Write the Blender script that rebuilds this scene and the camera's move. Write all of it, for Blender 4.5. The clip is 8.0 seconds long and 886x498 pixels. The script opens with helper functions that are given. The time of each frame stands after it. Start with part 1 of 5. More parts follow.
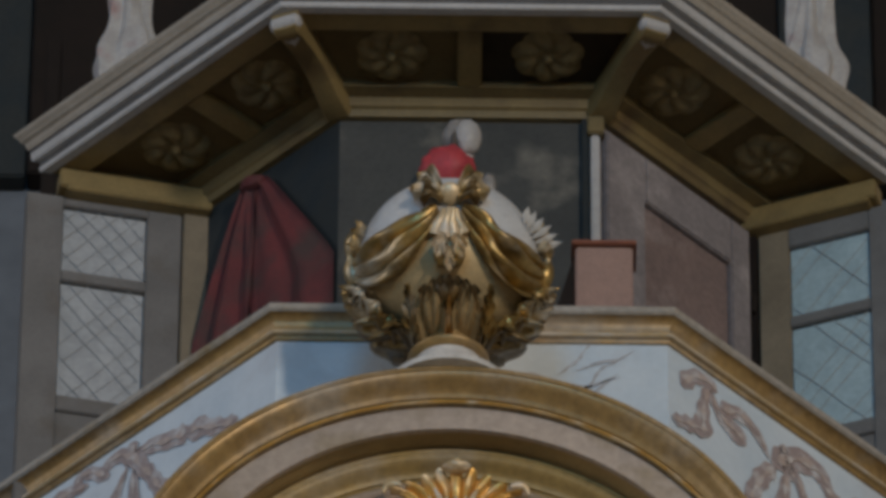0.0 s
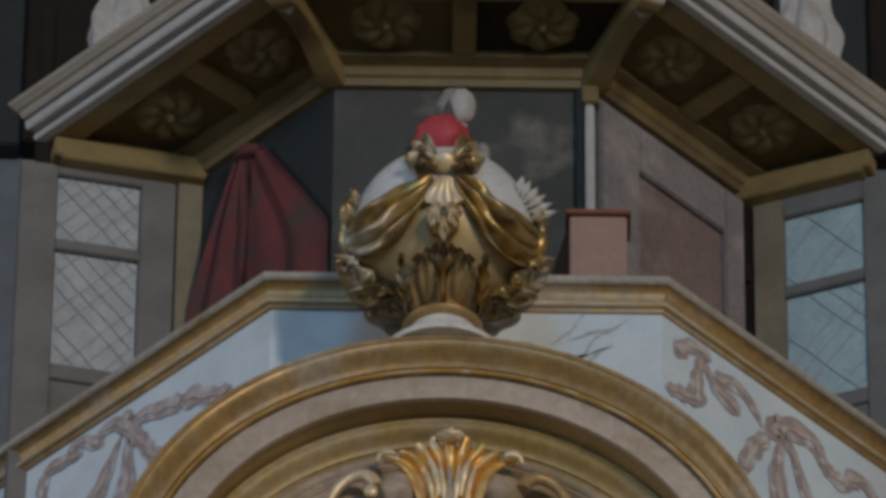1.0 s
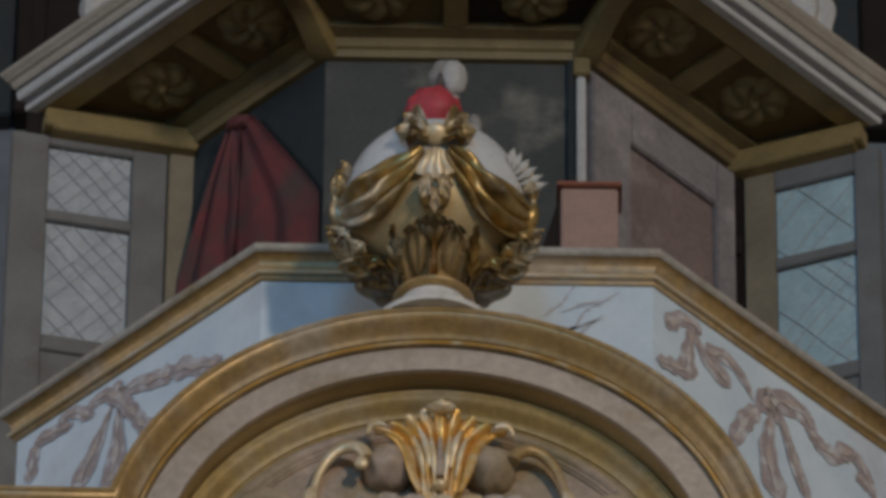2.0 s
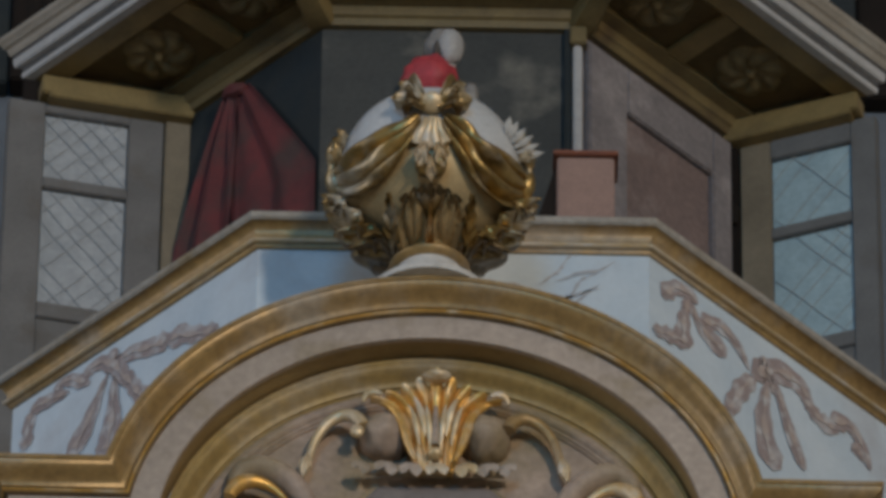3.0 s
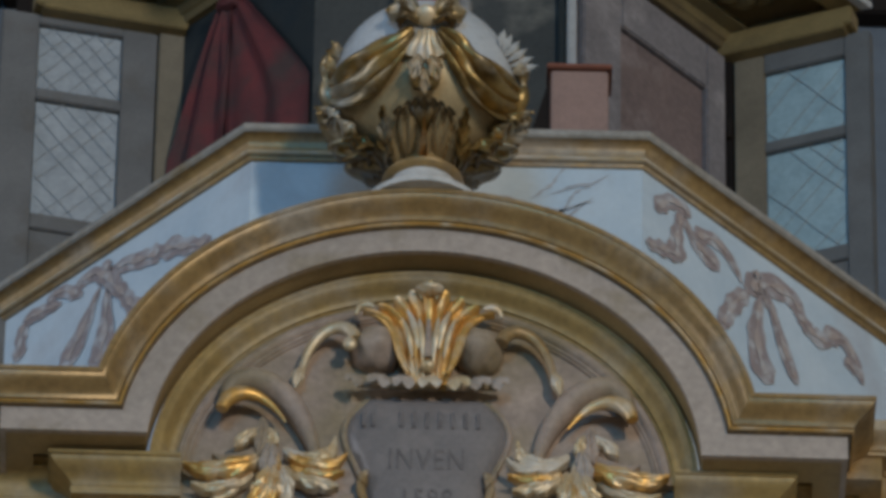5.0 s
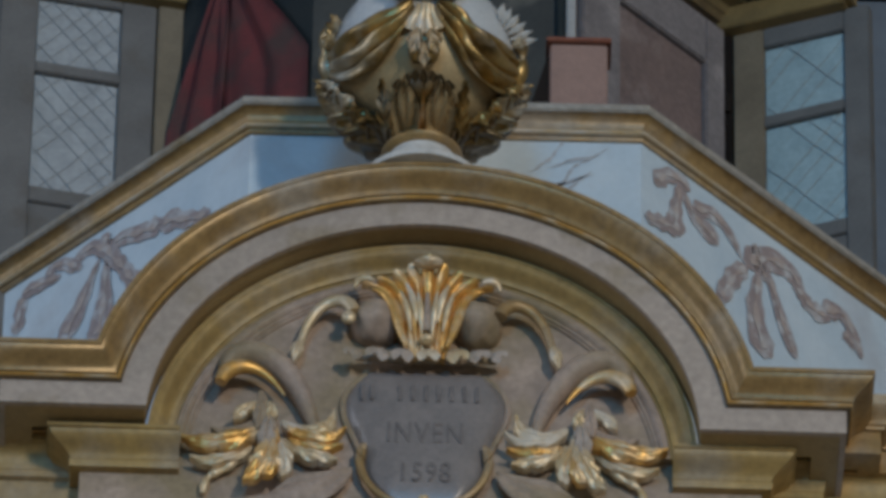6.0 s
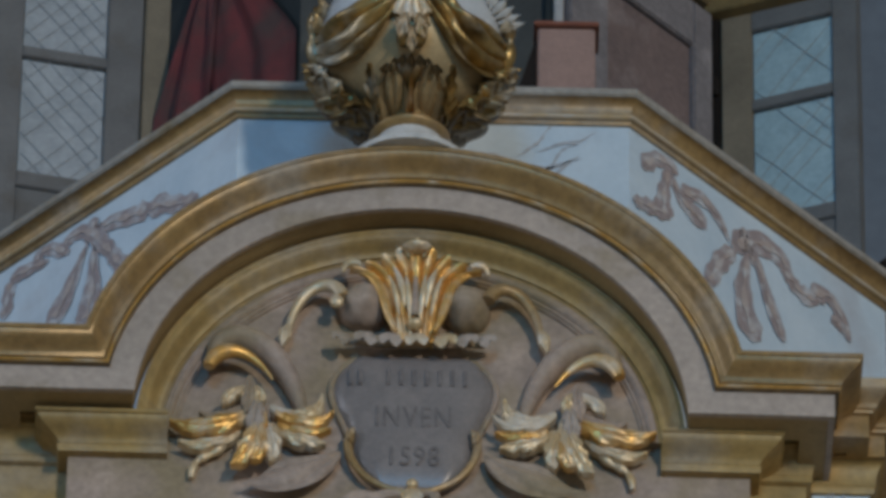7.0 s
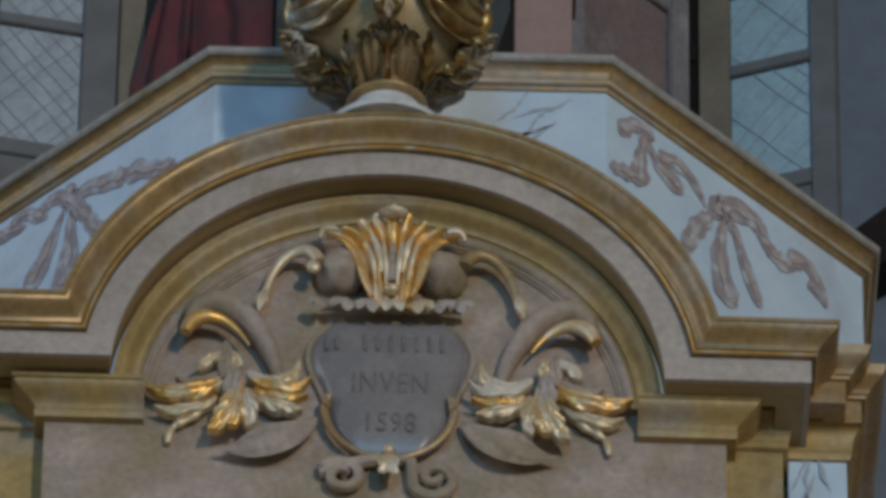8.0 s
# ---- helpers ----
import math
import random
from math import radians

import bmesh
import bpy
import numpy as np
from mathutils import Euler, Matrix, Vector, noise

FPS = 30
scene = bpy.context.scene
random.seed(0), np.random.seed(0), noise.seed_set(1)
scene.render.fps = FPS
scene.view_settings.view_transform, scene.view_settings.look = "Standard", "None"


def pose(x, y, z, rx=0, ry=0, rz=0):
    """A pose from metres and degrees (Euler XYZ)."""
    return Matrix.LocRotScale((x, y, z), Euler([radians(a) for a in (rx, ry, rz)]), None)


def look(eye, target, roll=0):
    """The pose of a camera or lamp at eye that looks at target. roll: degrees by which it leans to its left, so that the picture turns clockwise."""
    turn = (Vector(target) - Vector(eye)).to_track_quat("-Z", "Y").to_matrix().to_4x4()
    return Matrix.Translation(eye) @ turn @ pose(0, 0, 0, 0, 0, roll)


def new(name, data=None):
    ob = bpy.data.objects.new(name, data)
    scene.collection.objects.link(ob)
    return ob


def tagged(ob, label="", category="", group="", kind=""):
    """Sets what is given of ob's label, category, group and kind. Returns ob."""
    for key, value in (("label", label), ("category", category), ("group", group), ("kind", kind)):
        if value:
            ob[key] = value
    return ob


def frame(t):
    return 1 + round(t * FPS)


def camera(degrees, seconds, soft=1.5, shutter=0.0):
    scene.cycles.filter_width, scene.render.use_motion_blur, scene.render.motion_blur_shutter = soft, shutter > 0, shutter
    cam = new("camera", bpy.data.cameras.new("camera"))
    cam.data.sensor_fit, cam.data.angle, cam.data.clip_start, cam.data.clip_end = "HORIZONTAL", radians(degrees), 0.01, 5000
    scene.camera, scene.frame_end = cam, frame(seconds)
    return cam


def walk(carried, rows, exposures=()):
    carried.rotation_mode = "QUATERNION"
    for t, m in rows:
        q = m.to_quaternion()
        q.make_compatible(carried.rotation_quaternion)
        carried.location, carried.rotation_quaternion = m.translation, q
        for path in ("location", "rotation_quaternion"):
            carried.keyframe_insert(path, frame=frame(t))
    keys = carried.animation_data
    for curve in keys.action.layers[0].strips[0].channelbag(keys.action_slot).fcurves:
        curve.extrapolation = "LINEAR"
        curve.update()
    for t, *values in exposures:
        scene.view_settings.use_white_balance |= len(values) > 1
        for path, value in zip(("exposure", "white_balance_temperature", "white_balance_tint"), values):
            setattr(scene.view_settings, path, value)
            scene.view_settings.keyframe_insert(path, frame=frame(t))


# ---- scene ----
# The camera stands on the church floor and tilts down slowly with a long lens.
cam = camera(5.0, 8.0, soft=3.9)
EYE = (-0.1001, -17.197, 1.6)
TURNS = [  # seconds, yaw, pitch, roll
    (0.0, -0.2453, 42.8953, 0.4392),
    (0.5, -0.2757, 42.8193, 0.4486),
    (1.0, -0.2913, 42.7203, 0.5153),
    (1.5, -0.3281, 42.6409, 0.5423),
    (3.0, -0.3954, 42.3843, 0.7575),
    (3.5, -0.4149, 42.2868, 0.7410),
    (4.0, -0.4500, 42.1600, 0.7400),
    (4.5, -0.4555, 42.0089, 0.8321),
    (6.0, -0.4671, 41.7430, 1.0057),
    (6.5, -0.4859, 41.6836, 0.9356),
    (7.0, -0.5596, 41.6545, 0.8544),
    (7.5, -0.6469, 41.5858, 0.8590),
    (8.0, -0.7385, 41.4627, 0.7830),
]
walk(cam, [(t, pose(*EYE, 90 + pitch, 0, yaw) @ pose(0, 0, 0, 0, 0, roll)) for t, yaw, pitch, roll in TURNS],
     exposures=[(0.0, -0.07, 6780, 13), (1.5, -0.07, 6780, 13), (4.0, -0.03, 6350, 9), (6.0, -0.04, 5850, 7), (8.0, -0.04, 5850, 7)])

# ---- light: tall church windows behind the visitor ----
world = bpy.data.worlds.new("church_gloom")
scene.world = world
world.use_nodes = True
world.node_tree.nodes["Background"].inputs["Color"].default_value = (0.35, 0.5, 0.8, 1)
world.node_tree.nodes["Background"].inputs["Strength"].default_value = 0.3


def window_light(name, at, target, w, h, power, colour):
    lamp = bpy.data.lights.new(name, "AREA")
    lamp.shape, lamp.size, lamp.size_y = "RECTANGLE", w, h
    lamp.energy, lamp.color = power, colour
    ob = new(name, lamp)
    ob.matrix_world = look(at, target)
    return ob


KEY_AT = (12.3, -29.6, 17.6)
window_light("window_light_key", KEY_AT, (0, 0, 17.4), 1.7, 5.0, 3950, (1.0, 0.87, 0.70))
window_light("window_light_rear", (-3.0, -29.6, 17.0), (0, 0, 17.4), 6.0, 11.0, 1600, (0.12, 0.55, 1.0))
window_light("window_light_side", (-17.6, -8.0, 22.0), (0, 0, 17.4), 7.0, 9.0, 760, (0.94, 0.93, 0.97))

# ---- materials ----
def material(name, base, second, rough=0.6, metal=0.0, scale=18.0, fine=160.0, bump=0.25, amount=0.55, third=None, third_scale=5.0, third_at=0.58, rough2=None, metal2=None, grainy=(0.86, 1.08)):
    """Two colours mixed by coarse noise, a fine grain on top, an optional third colour in patches of wear."""
    m = bpy.data.materials.new(name)
    m.use_nodes = True
    n, l = m.node_tree.nodes, m.node_tree.links
    p = n["Principled BSDF"]
    tc = n.new("ShaderNodeTexCoord")
    coarse, grain = n.new("ShaderNodeTexNoise"), n.new("ShaderNodeTexNoise")
    for t, s, d in ((coarse, scale, 6), (grain, fine, 4)):
        t.inputs["Scale"].default_value, t.inputs["Detail"].default_value, t.inputs["Roughness"].default_value = s, d, 0.62
        l.new(tc.outputs["Object"], t.inputs["Vector"])
    ramp = n.new("ShaderNodeValToRGB")
    ramp.color_ramp.elements[0].position, ramp.color_ramp.elements[1].position = 0.5 - amount / 3, 0.5 + amount / 3
    l.new(coarse.outputs["Fac"], ramp.inputs["Fac"])
    mix = n.new("ShaderNodeMix")
    mix.data_type = "RGBA"
    mix.inputs["A"].default_value, mix.inputs["B"].default_value = (*base, 1), (*second, 1)
    l.new(ramp.outputs["Color"], mix.inputs["Factor"])
    colour = mix.outputs["Result"]
    if third:
        wear = n.new("ShaderNodeTexNoise")
        wear.inputs["Scale"].default_value, wear.inputs["Detail"].default_value = third_scale, 5
        l.new(tc.outputs["Object"], wear.inputs["Vector"])
        wr = n.new("ShaderNodeValToRGB")
        wr.color_ramp.elements[0].position, wr.color_ramp.elements[1].position = third_at - 0.04, third_at + 0.16
        l.new(wear.outputs["Fac"], wr.inputs["Fac"])
        m3 = n.new("ShaderNodeMix")
        m3.data_type = "RGBA"
        l.new(wr.outputs["Color"], m3.inputs["Factor"])
        l.new(colour, m3.inputs["A"])
        m3.inputs["B"].default_value = (*third, 1)
        colour = m3.outputs["Result"]
        for key, one, two in (("Roughness", rough, rough2), ("Metallic", metal, metal2)):
            if two is not None:
                mr = n.new("ShaderNodeMapRange")
                mr.inputs["To Min"].default_value, mr.inputs["To Max"].default_value = one, two
                l.new(wr.outputs["Color"], mr.inputs["Value"])
                l.new(mr.outputs["Result"], p.inputs[key])
    shade = n.new("ShaderNodeMix")
    shade.data_type, shade.blend_type = "RGBA", "MULTIPLY"
    gr = n.new("ShaderNodeMapRange")
    gr.inputs["From Min"].default_value, gr.inputs["From Max"].default_value = 0.3, 0.7
    gr.inputs["To Min"].default_value, gr.inputs["To Max"].default_value = grainy
    l.new(grain.outputs["Fac"], gr.inputs["Value"])
    shade.inputs["Factor"].default_value = 1.0
    l.new(colour, shade.inputs["A"])
    l.new(gr.outputs["Result"], shade.inputs["B"])
    l.new(shade.outputs["Result"], p.inputs["Base Color"])
    if not p.inputs["Roughness"].is_linked:
        p.inputs["Roughness"].default_value = rough
    if not p.inputs["Metallic"].is_linked:
        p.inputs["Metallic"].default_value = metal
    if bump:
        b = n.new("ShaderNodeBump")
        b.inputs["Strength"].default_value, b.inputs["Distance"].default_value = bump, 0.004
        l.new(coarse.outputs["Fac"], b.inputs["Height"])
        l.new(b.outputs["Normal"], p.inputs["Normal"])
    return m


GILT = material("aged_gilt_paint", (0.385, 0.25, 0.098), (0.275, 0.174, 0.070), 0.40, 0.28, 9, 48, 0.45, 0.7, (0.325, 0.262, 0.190), 5, 0.51, 0.55, 0.05, (0.74, 1.16))
GOLD = material("burnished_gold_leaf", (0.82, 0.50, 0.15), (0.54, 0.30, 0.08), 0.38, 0.62, 24, 150, 0.3, 0.6, (0.68, 0.55, 0.38), 13, 0.52, 0.45, 0.25)
# Dark leaf tone; also colours in shade in hollows, folds and a groove.
DARK_GILT = material("dark_gilt_and_shade_paint", (0.20, 0.13, 0.055), (0.10, 0.066, 0.03), 0.42, 0.4, 16, 150, 0.4, 0.6, (0.42, 0.31, 0.15), 12, 0.57, 0.4, 0.5)
AGED_GOLD = material("aged_brown_gold_leaf", (0.54, 0.36, 0.125), (0.15, 0.10, 0.04), 0.33, 0.65, 14, 150, 0.3, 0.6, (0.50, 0.46, 0.38), 9, 0.53, 0.45, 0.15)
PALE_GILT = material("worn_silvered_gilt", (0.66, 0.55, 0.40), (0.56, 0.38, 0.15), 0.42, 0.40, 28, 150, 0.3, 0.7, (0.64, 0.58, 0.50), 14, 0.52, 0.5, 0.15)
STONE = material("grey_mauve_painted_stone", (0.442, 0.336, 0.264), (0.292, 0.222, 0.178), 0.65, 0, 8, 55, 0.6, 0.5, (0.27, 0.205, 0.12), 4.6, 0.47, grainy=(0.78, 1.14))
FASCIA = material("pale_mauve_fascia_paint", (0.425, 0.348, 0.292), (0.330, 0.270, 0.222), 0.6, 0, 6, 55, 0.35, 0.8, (0.27, 0.21, 0.135), 6, 0.56, grainy=(0.82, 1.12))
MARBLE = material("white_painted_marble", (0.585, 0.655, 0.715), (0.45, 0.54, 0.62), 0.5, 0, 5, 60, 0.12, 0.7, (0.42, 0.44, 0.48), 3.5, 0.62, grainy=(0.95, 1.03))
GREY_CAP = material("weathered_grey_paint", (0.43, 0.425, 0.425), (0.31, 0.305, 0.30), 0.6, 0, 10, 120, 0.2, 0.7, (0.28, 0.22, 0.14), 7, 0.64)
COFFER_DARK = material("near_black_coffer_paint", (0.022, 0.017, 0.012), (0.035, 0.027, 0.018), 0.8, 0, 12, 120, 0.3)
SOFFIT = material("brown_soffit_paint", (0.40, 0.29, 0.135), (0.29, 0.205, 0.095), 0.55, 0.1, 8, 120, 0.25)
CAPM = material("brown_grey_rail_paint", (0.36, 0.335, 0.30), (0.27, 0.245, 0.21), 0.6, 0, 9, 50, 0.35, 0.7, (0.22, 0.165, 0.09), 6, 0.58, grainy=(0.78, 1.14))
POSTM = material("olive_brown_post_paint", (0.20, 0.165, 0.115), (0.14, 0.115, 0.08), 0.65, 0, 9, 120, 0.25)
COFFER = material("dark_brown_coffer_paint", (0.135, 0.100, 0.048), (0.09, 0.066, 0.032), 0.7, 0, 12, 120, 0.3)
BEAM = material("ochre_painted_beam", (0.26, 0.19, 0.078), (0.18, 0.13, 0.055), 0.5, 0.1, 9, 110, 0.3, 0.7, (0.10, 0.07, 0.036), 6, 0.58)
# Darker copy of the beam ochre, shaded in colour against the key light.
RIBM = material("darkened_ochre_rib_paint", (0.185, 0.138, 0.060), (0.125, 0.092, 0.042), 0.55, 0.1, 9, 110, 0.3, 0.7, (0.08, 0.055, 0.03), 6, 0.56)
ROSETTE = material("dull_gold_rosette", (0.215, 0.165, 0.075), (0.13, 0.098, 0.045), 0.55, 0.15, 30, 150, 0.4)
GREYBLUE = material("faded_slate_painted_board", (0.076, 0.078, 0.074), (0.040, 0.044, 0.046), 0.8, 0, 4, 70, 0.2, 0.9, (0.2, 0.19, 0.165), 5, 0.6)
DARKBLUE = material("dark_blue_board_and_shade_paint", (0.020, 0.028, 0.034), (0.030, 0.034, 0.034), 0.8, 0, 6, 80, 0.15)
PINK = material("faded_rose_panel_paint", (0.19, 0.134, 0.122), (0.125, 0.092, 0.088), 0.7, 0, 8, 70, 0.3, 0.7, (0.30, 0.25, 0.24), 5, 0.58, grainy=(0.76, 1.14))
PALE = material("pale_lilac_wall_paint", (0.215, 0.192, 0.196), (0.145, 0.130, 0.135), 0.7, 0, 7, 70, 0.3, 0.7, (0.31, 0.28, 0.28), 5, 0.57, grainy=(0.76, 1.14))
RED = material("dull_crimson_cloth", (0.140, 0.024, 0.026), (0.062, 0.016, 0.018), 0.85, 0, 8, 120, 0.3, 0.7, (0.055, 0.030, 0.028), 7, 0.50)
ROBE = material("red_painted_robe", (0.46, 0.05, 0.062), (0.30, 0.03, 0.04), 0.6, 0, 25, 160, 0.3)
PLASTER = material("white_painted_carving", (0.60, 0.58, 0.55), (0.46, 0.44, 0.41), 0.55, 0, 25, 130, 0.3, 0.7, (0.34, 0.3, 0.26), 14, 0.62)
GLOBEWHITE = material("glossy_white_globe_paint", (0.56, 0.57, 0.58), (0.47, 0.48, 0.49), 0.4, 0, 10, 90, 0.15, 0.7, (0.38, 0.36, 0.33), 8, 0.64)
GLOBETAN = material("tan_gilt_globe_paint", (0.50, 0.375, 0.20), (0.38, 0.275, 0.14), 0.45, 0.25, 12, 110, 0.2)
TERRA = material("terracotta_pink_wood", (0.30, 0.19, 0.155), (0.235, 0.15, 0.125), 0.75, 0, 14, 130, 0.25, 0.7, (0.24, 0.15, 0.13), 8, 0.64)
RIM = material("red_brown_wooden_rim", (0.22, 0.075, 0.04), (0.15, 0.05, 0.03), 0.6, 0, 20, 140, 0.2)
WOOD = material("grey_oak_window_frame", (0.160, 0.155, 0.152), (0.105, 0.102, 0.10), 0.75, 0, 8, 140, 0.3, 0.8, (0.10, 0.085, 0.07), 6, 0.6)
PANE = material("milky_old_glass", (0.38, 0.40, 0.42), (0.29, 0.31, 0.33), 0.45, 0, 14, 70, 0.3)
PANE_BLUE = material("bluish_old_glass", (0.33, 0.45, 0.50), (0.25, 0.35, 0.40), 0.4, 0, 14, 70, 0.3)
LEAD = material("lead_came", (0.29, 0.315, 0.335), (0.22, 0.235, 0.25), 0.6, 0.1, 40, 200, 0.2)
GARLAND = material("brown_rose_garland_paint", (0.34, 0.275, 0.265), (0.27, 0.225, 0.23), 0.6, 0, 22, 90, 0.0, 0.8, (0.50, 0.50, 0.52), 24, 0.52)
VEIN = material("grey_marble_vein_paint", (0.34, 0.35, 0.38), (0.45, 0.45, 0.47), 0.6, 0, 26, 90, 0.0)
SLATE = material("slate_grey_shield_paint", (0.27, 0.235, 0.22), (0.19, 0.17, 0.165), 0.34, 0.1, 9, 90, 0.15)
INK = material("faded_dark_lettering", (0.115, 0.098, 0.093), (0.185, 0.16, 0.15), 0.6, 0, 40, 160, 0)
BACKWALL = material("dim_blue_grey_stone", (0.13, 0.15, 0.18), (0.09, 0.105, 0.125), 0.85, 0, 1.2, 12, 0.3)
HALL = material("pale_church_stone", (0.43, 0.415, 0.39), (0.36, 0.345, 0.325), 0.85, 0, 0.6, 8, 0.2)
FLOORM = material("worn_stone_floor", (0.58, 0.48, 0.34), (0.48, 0.39, 0.28), 0.6, 0, 0.8, 10, 0.2)
GARLAND_LIGHT = material("pale_rose_highlight_paint", (0.46, 0.39, 0.36), (0.36, 0.28, 0.25), 0.6, 0, 30, 90, 0.0, 0.8, (0.52, 0.52, 0.53), 26, 0.54)
UP = material("dark_timber_and_gap_shade", (0.017, 0.012, 0.01), (0.011, 0.009, 0.008), 0.8, 0, 6, 60, 0.2)
WOOD_BLUE = material("blue_grey_oak_frame", (0.140, 0.142, 0.143), (0.092, 0.093, 0.095), 0.75, 0, 8, 140, 0.3, 0.8, (0.085, 0.075, 0.065), 6, 0.6)

CROWN = material("brown_cornice_paint", (0.33, 0.295, 0.25), (0.23, 0.20, 0.16), 0.55, 0, 8, 120, 0.2, 0.7, (0.36, 0.34, 0.30), 6, 0.6)
# Dark slate tone that puts the grooves' shade into colour.
GROOVE = material("slate_groove_shade_paint", (0.085, 0.083, 0.085), (0.06, 0.058, 0.06), 0.7, 0, 12, 120, 0.1)
STATUE = material("white_painted_robe", (0.42, 0.41, 0.40), (0.29, 0.28, 0.275), 0.55, 0, 14, 110, 0.3, 0.7, (0.27, 0.10, 0.09), 11, 0.6)

for dull in (UP, DARKBLUE, GREYBLUE, COFFER, COFFER_DARK):
    dull.node_tree.nodes["Principled BSDF"].inputs["Specular IOR Level"].default_value = 0.15

ARCHGILT = material("ochre_gilt_paint", (0.42, 0.285, 0.10), (0.29, 0.195, 0.072), 0.52, 0.15, 7, 48, 0.4, 0.6, (0.34, 0.275, 0.19), 5, 0.56, 0.55, 0.05, (0.78, 1.14))

# ---- building helpers ----
ORIGIN = {}


def thing(name, at, label, category, group="", kind=""):
    ob = new(name)
    ob.location = at
    ob.empty_display_size = 0.05
    ORIGIN[ob] = Vector(at)
    return tagged(ob, label, category, group, kind)


def part(name, bm, mat, parent, label="", sharp=38, smooth=True):
    """Links a bmesh, given in world metres, as one mesh object under a thing or a part."""
    o = ORIGIN[parent] if parent else Vector((0, 0, 0))
    bmesh.ops.remove_doubles(bm, verts=bm.verts, dist=1e-6)
    bmesh.ops.recalc_face_normals(bm, faces=bm.faces)
    bmesh.ops.translate(bm, verts=bm.verts, vec=-o)
    if smooth:
        for f in bm.faces:
            f.smooth = True
        for e in bm.edges:
            if len(e.link_faces) == 2 and e.calc_face_angle(0) > radians(sharp):
                e.smooth = False
    me = bpy.data.meshes.new(name)
    bm.to_mesh(me)
    bm.free()
    for m in (mat if isinstance(mat, (list, tuple)) else [mat]):
        me.materials.append(m)
    ob = new(name, me)
    if parent:
        ob.parent = parent
        ORIGIN[ob] = o
    if label:
        ob["label"] = label
    return ob


def structure(name, bm, mat, label, category):
    return tagged(part(name, bm, mat, None, smooth=False), label, category, kind="structure")


def box(bm, x0, x1, y0, y1, z0, z1, bevel=0.0):
    r = bmesh.ops.create_cube(bm, size=1, matrix=Matrix.LocRotScale(((x0 + x1) / 2, (y0 + y1) / 2, (z0 + z1) / 2), None, (x1 - x0, y1 - y0, z1 - z0)))
    if bevel:
        es = list({e for v in r["verts"] for e in v.link_edges})
        bmesh.ops.bevel(bm, geom=es, offset=bevel, segments=2, affect="EDGES")
    return bm


def slab(bm, p, u, v, w, h, d, bevel=0.0):
    """A board with its corner at p, along the unit vectors u (width w) and v (height h), d thick towards u x v."""
    p, u, v = Vector(p), Vector(u).normalized(), Vector(v).normalized()
    n = u.cross(v)
    vs = [bm.verts.new(p + u * a + v * b + n * c) for c in (0, d) for a, b in ((0, 0), (w, 0), (w, h), (0, h))]
    fs = [bm.faces.new([vs[i] for i in q]) for q in ((3, 2, 1, 0), (4, 5, 6, 7), (0, 1, 5, 4), (1, 2, 6, 5), (2, 3, 7, 6), (3, 0, 4, 7))]
    if bevel:
        bmesh.ops.bevel(bm, geom=list({e for f in fs for e in f.edges}), offset=bevel, segments=2, affect="EDGES")
    return bm


def loft(bm, sections, closed_profile=True, caps=True):
    rows = [[bm.verts.new(p) for p in s] for s in sections]
    n = len(rows[0])
    for a, b in zip(rows, rows[1:]):
        for i in range(n if closed_profile else n - 1):
            j = (i + 1) % n
            bm.faces.new((a[i], a[j], b[j], b[i]))
    if caps and closed_profile:
        bm.faces.new(rows[0]), bm.faces.new(rows[-1][::-1])
    return bm


def offset_path(pts, off):
    """Plan polyline moved outwards (to the right of its run) by off, mitred."""
    out = []
    for i, p in enumerate(pts):
        p = Vector(p)
        d0 = (p - Vector(pts[i - 1])).normalized() if i else None
        d1 = (Vector(pts[i + 1]) - p).normalized() if i < len(pts) - 1 else None
        d0, d1 = d0 or d1, d1 or d0
        n0, n1 = Vector((d0.y, -d0.x)), Vector((d1.y, -d1.x))
        m = (n0 + n1).normalized()
        out.append(p + m * (off / max(0.2, m.dot(n0))))
    return out


def sweep_plan(bm, pts, profile, only=None, shift=(0.0, 0.0)):
    """A moulding of profile (outwards, z) along a plan polyline, or along its corners only[0] to only[1]."""
    cols = [offset_path(pts, o) for o, z in profile]
    if only:
        for c, (o, z) in zip(cols, profile):
            for i, j, k in ((only[0], only[0] + 1, shift[0]), (only[1], only[1] - 1, shift[1])):
                c[i] = c[i] + (Vector(pts[i]) - Vector(pts[j])).normalized() * (k * o / 0.32)
    return loft(bm, [[(cols[k][i].x, cols[k][i].y, profile[k][1]) for k in range(len(profile))] for i in (range(only[0], only[1] + 1) if only else range(len(pts)))])


def cyma(x0, z0, x1, z1, n=7):
    """An ogee from (x0, z0) to (x1, z1)."""
    out = []
    for i in range(n + 1):
        s = i / n
        out.append((x0 + (x1 - x0) * (s - math.sin(2 * math.pi * s) / (2 * math.pi) * 0.75), z0 + (z1 - z0) * s))
    return out


def cove(x0, z0, x1, z1, n=6):
    out = []
    for i in range(n + 1):
        a = math.pi / 2 * i / n
        out.append((x0 + (x1 - x0) * (1 - math.cos(a)), z0 + (z1 - z0) * math.sin(a)))
    return out


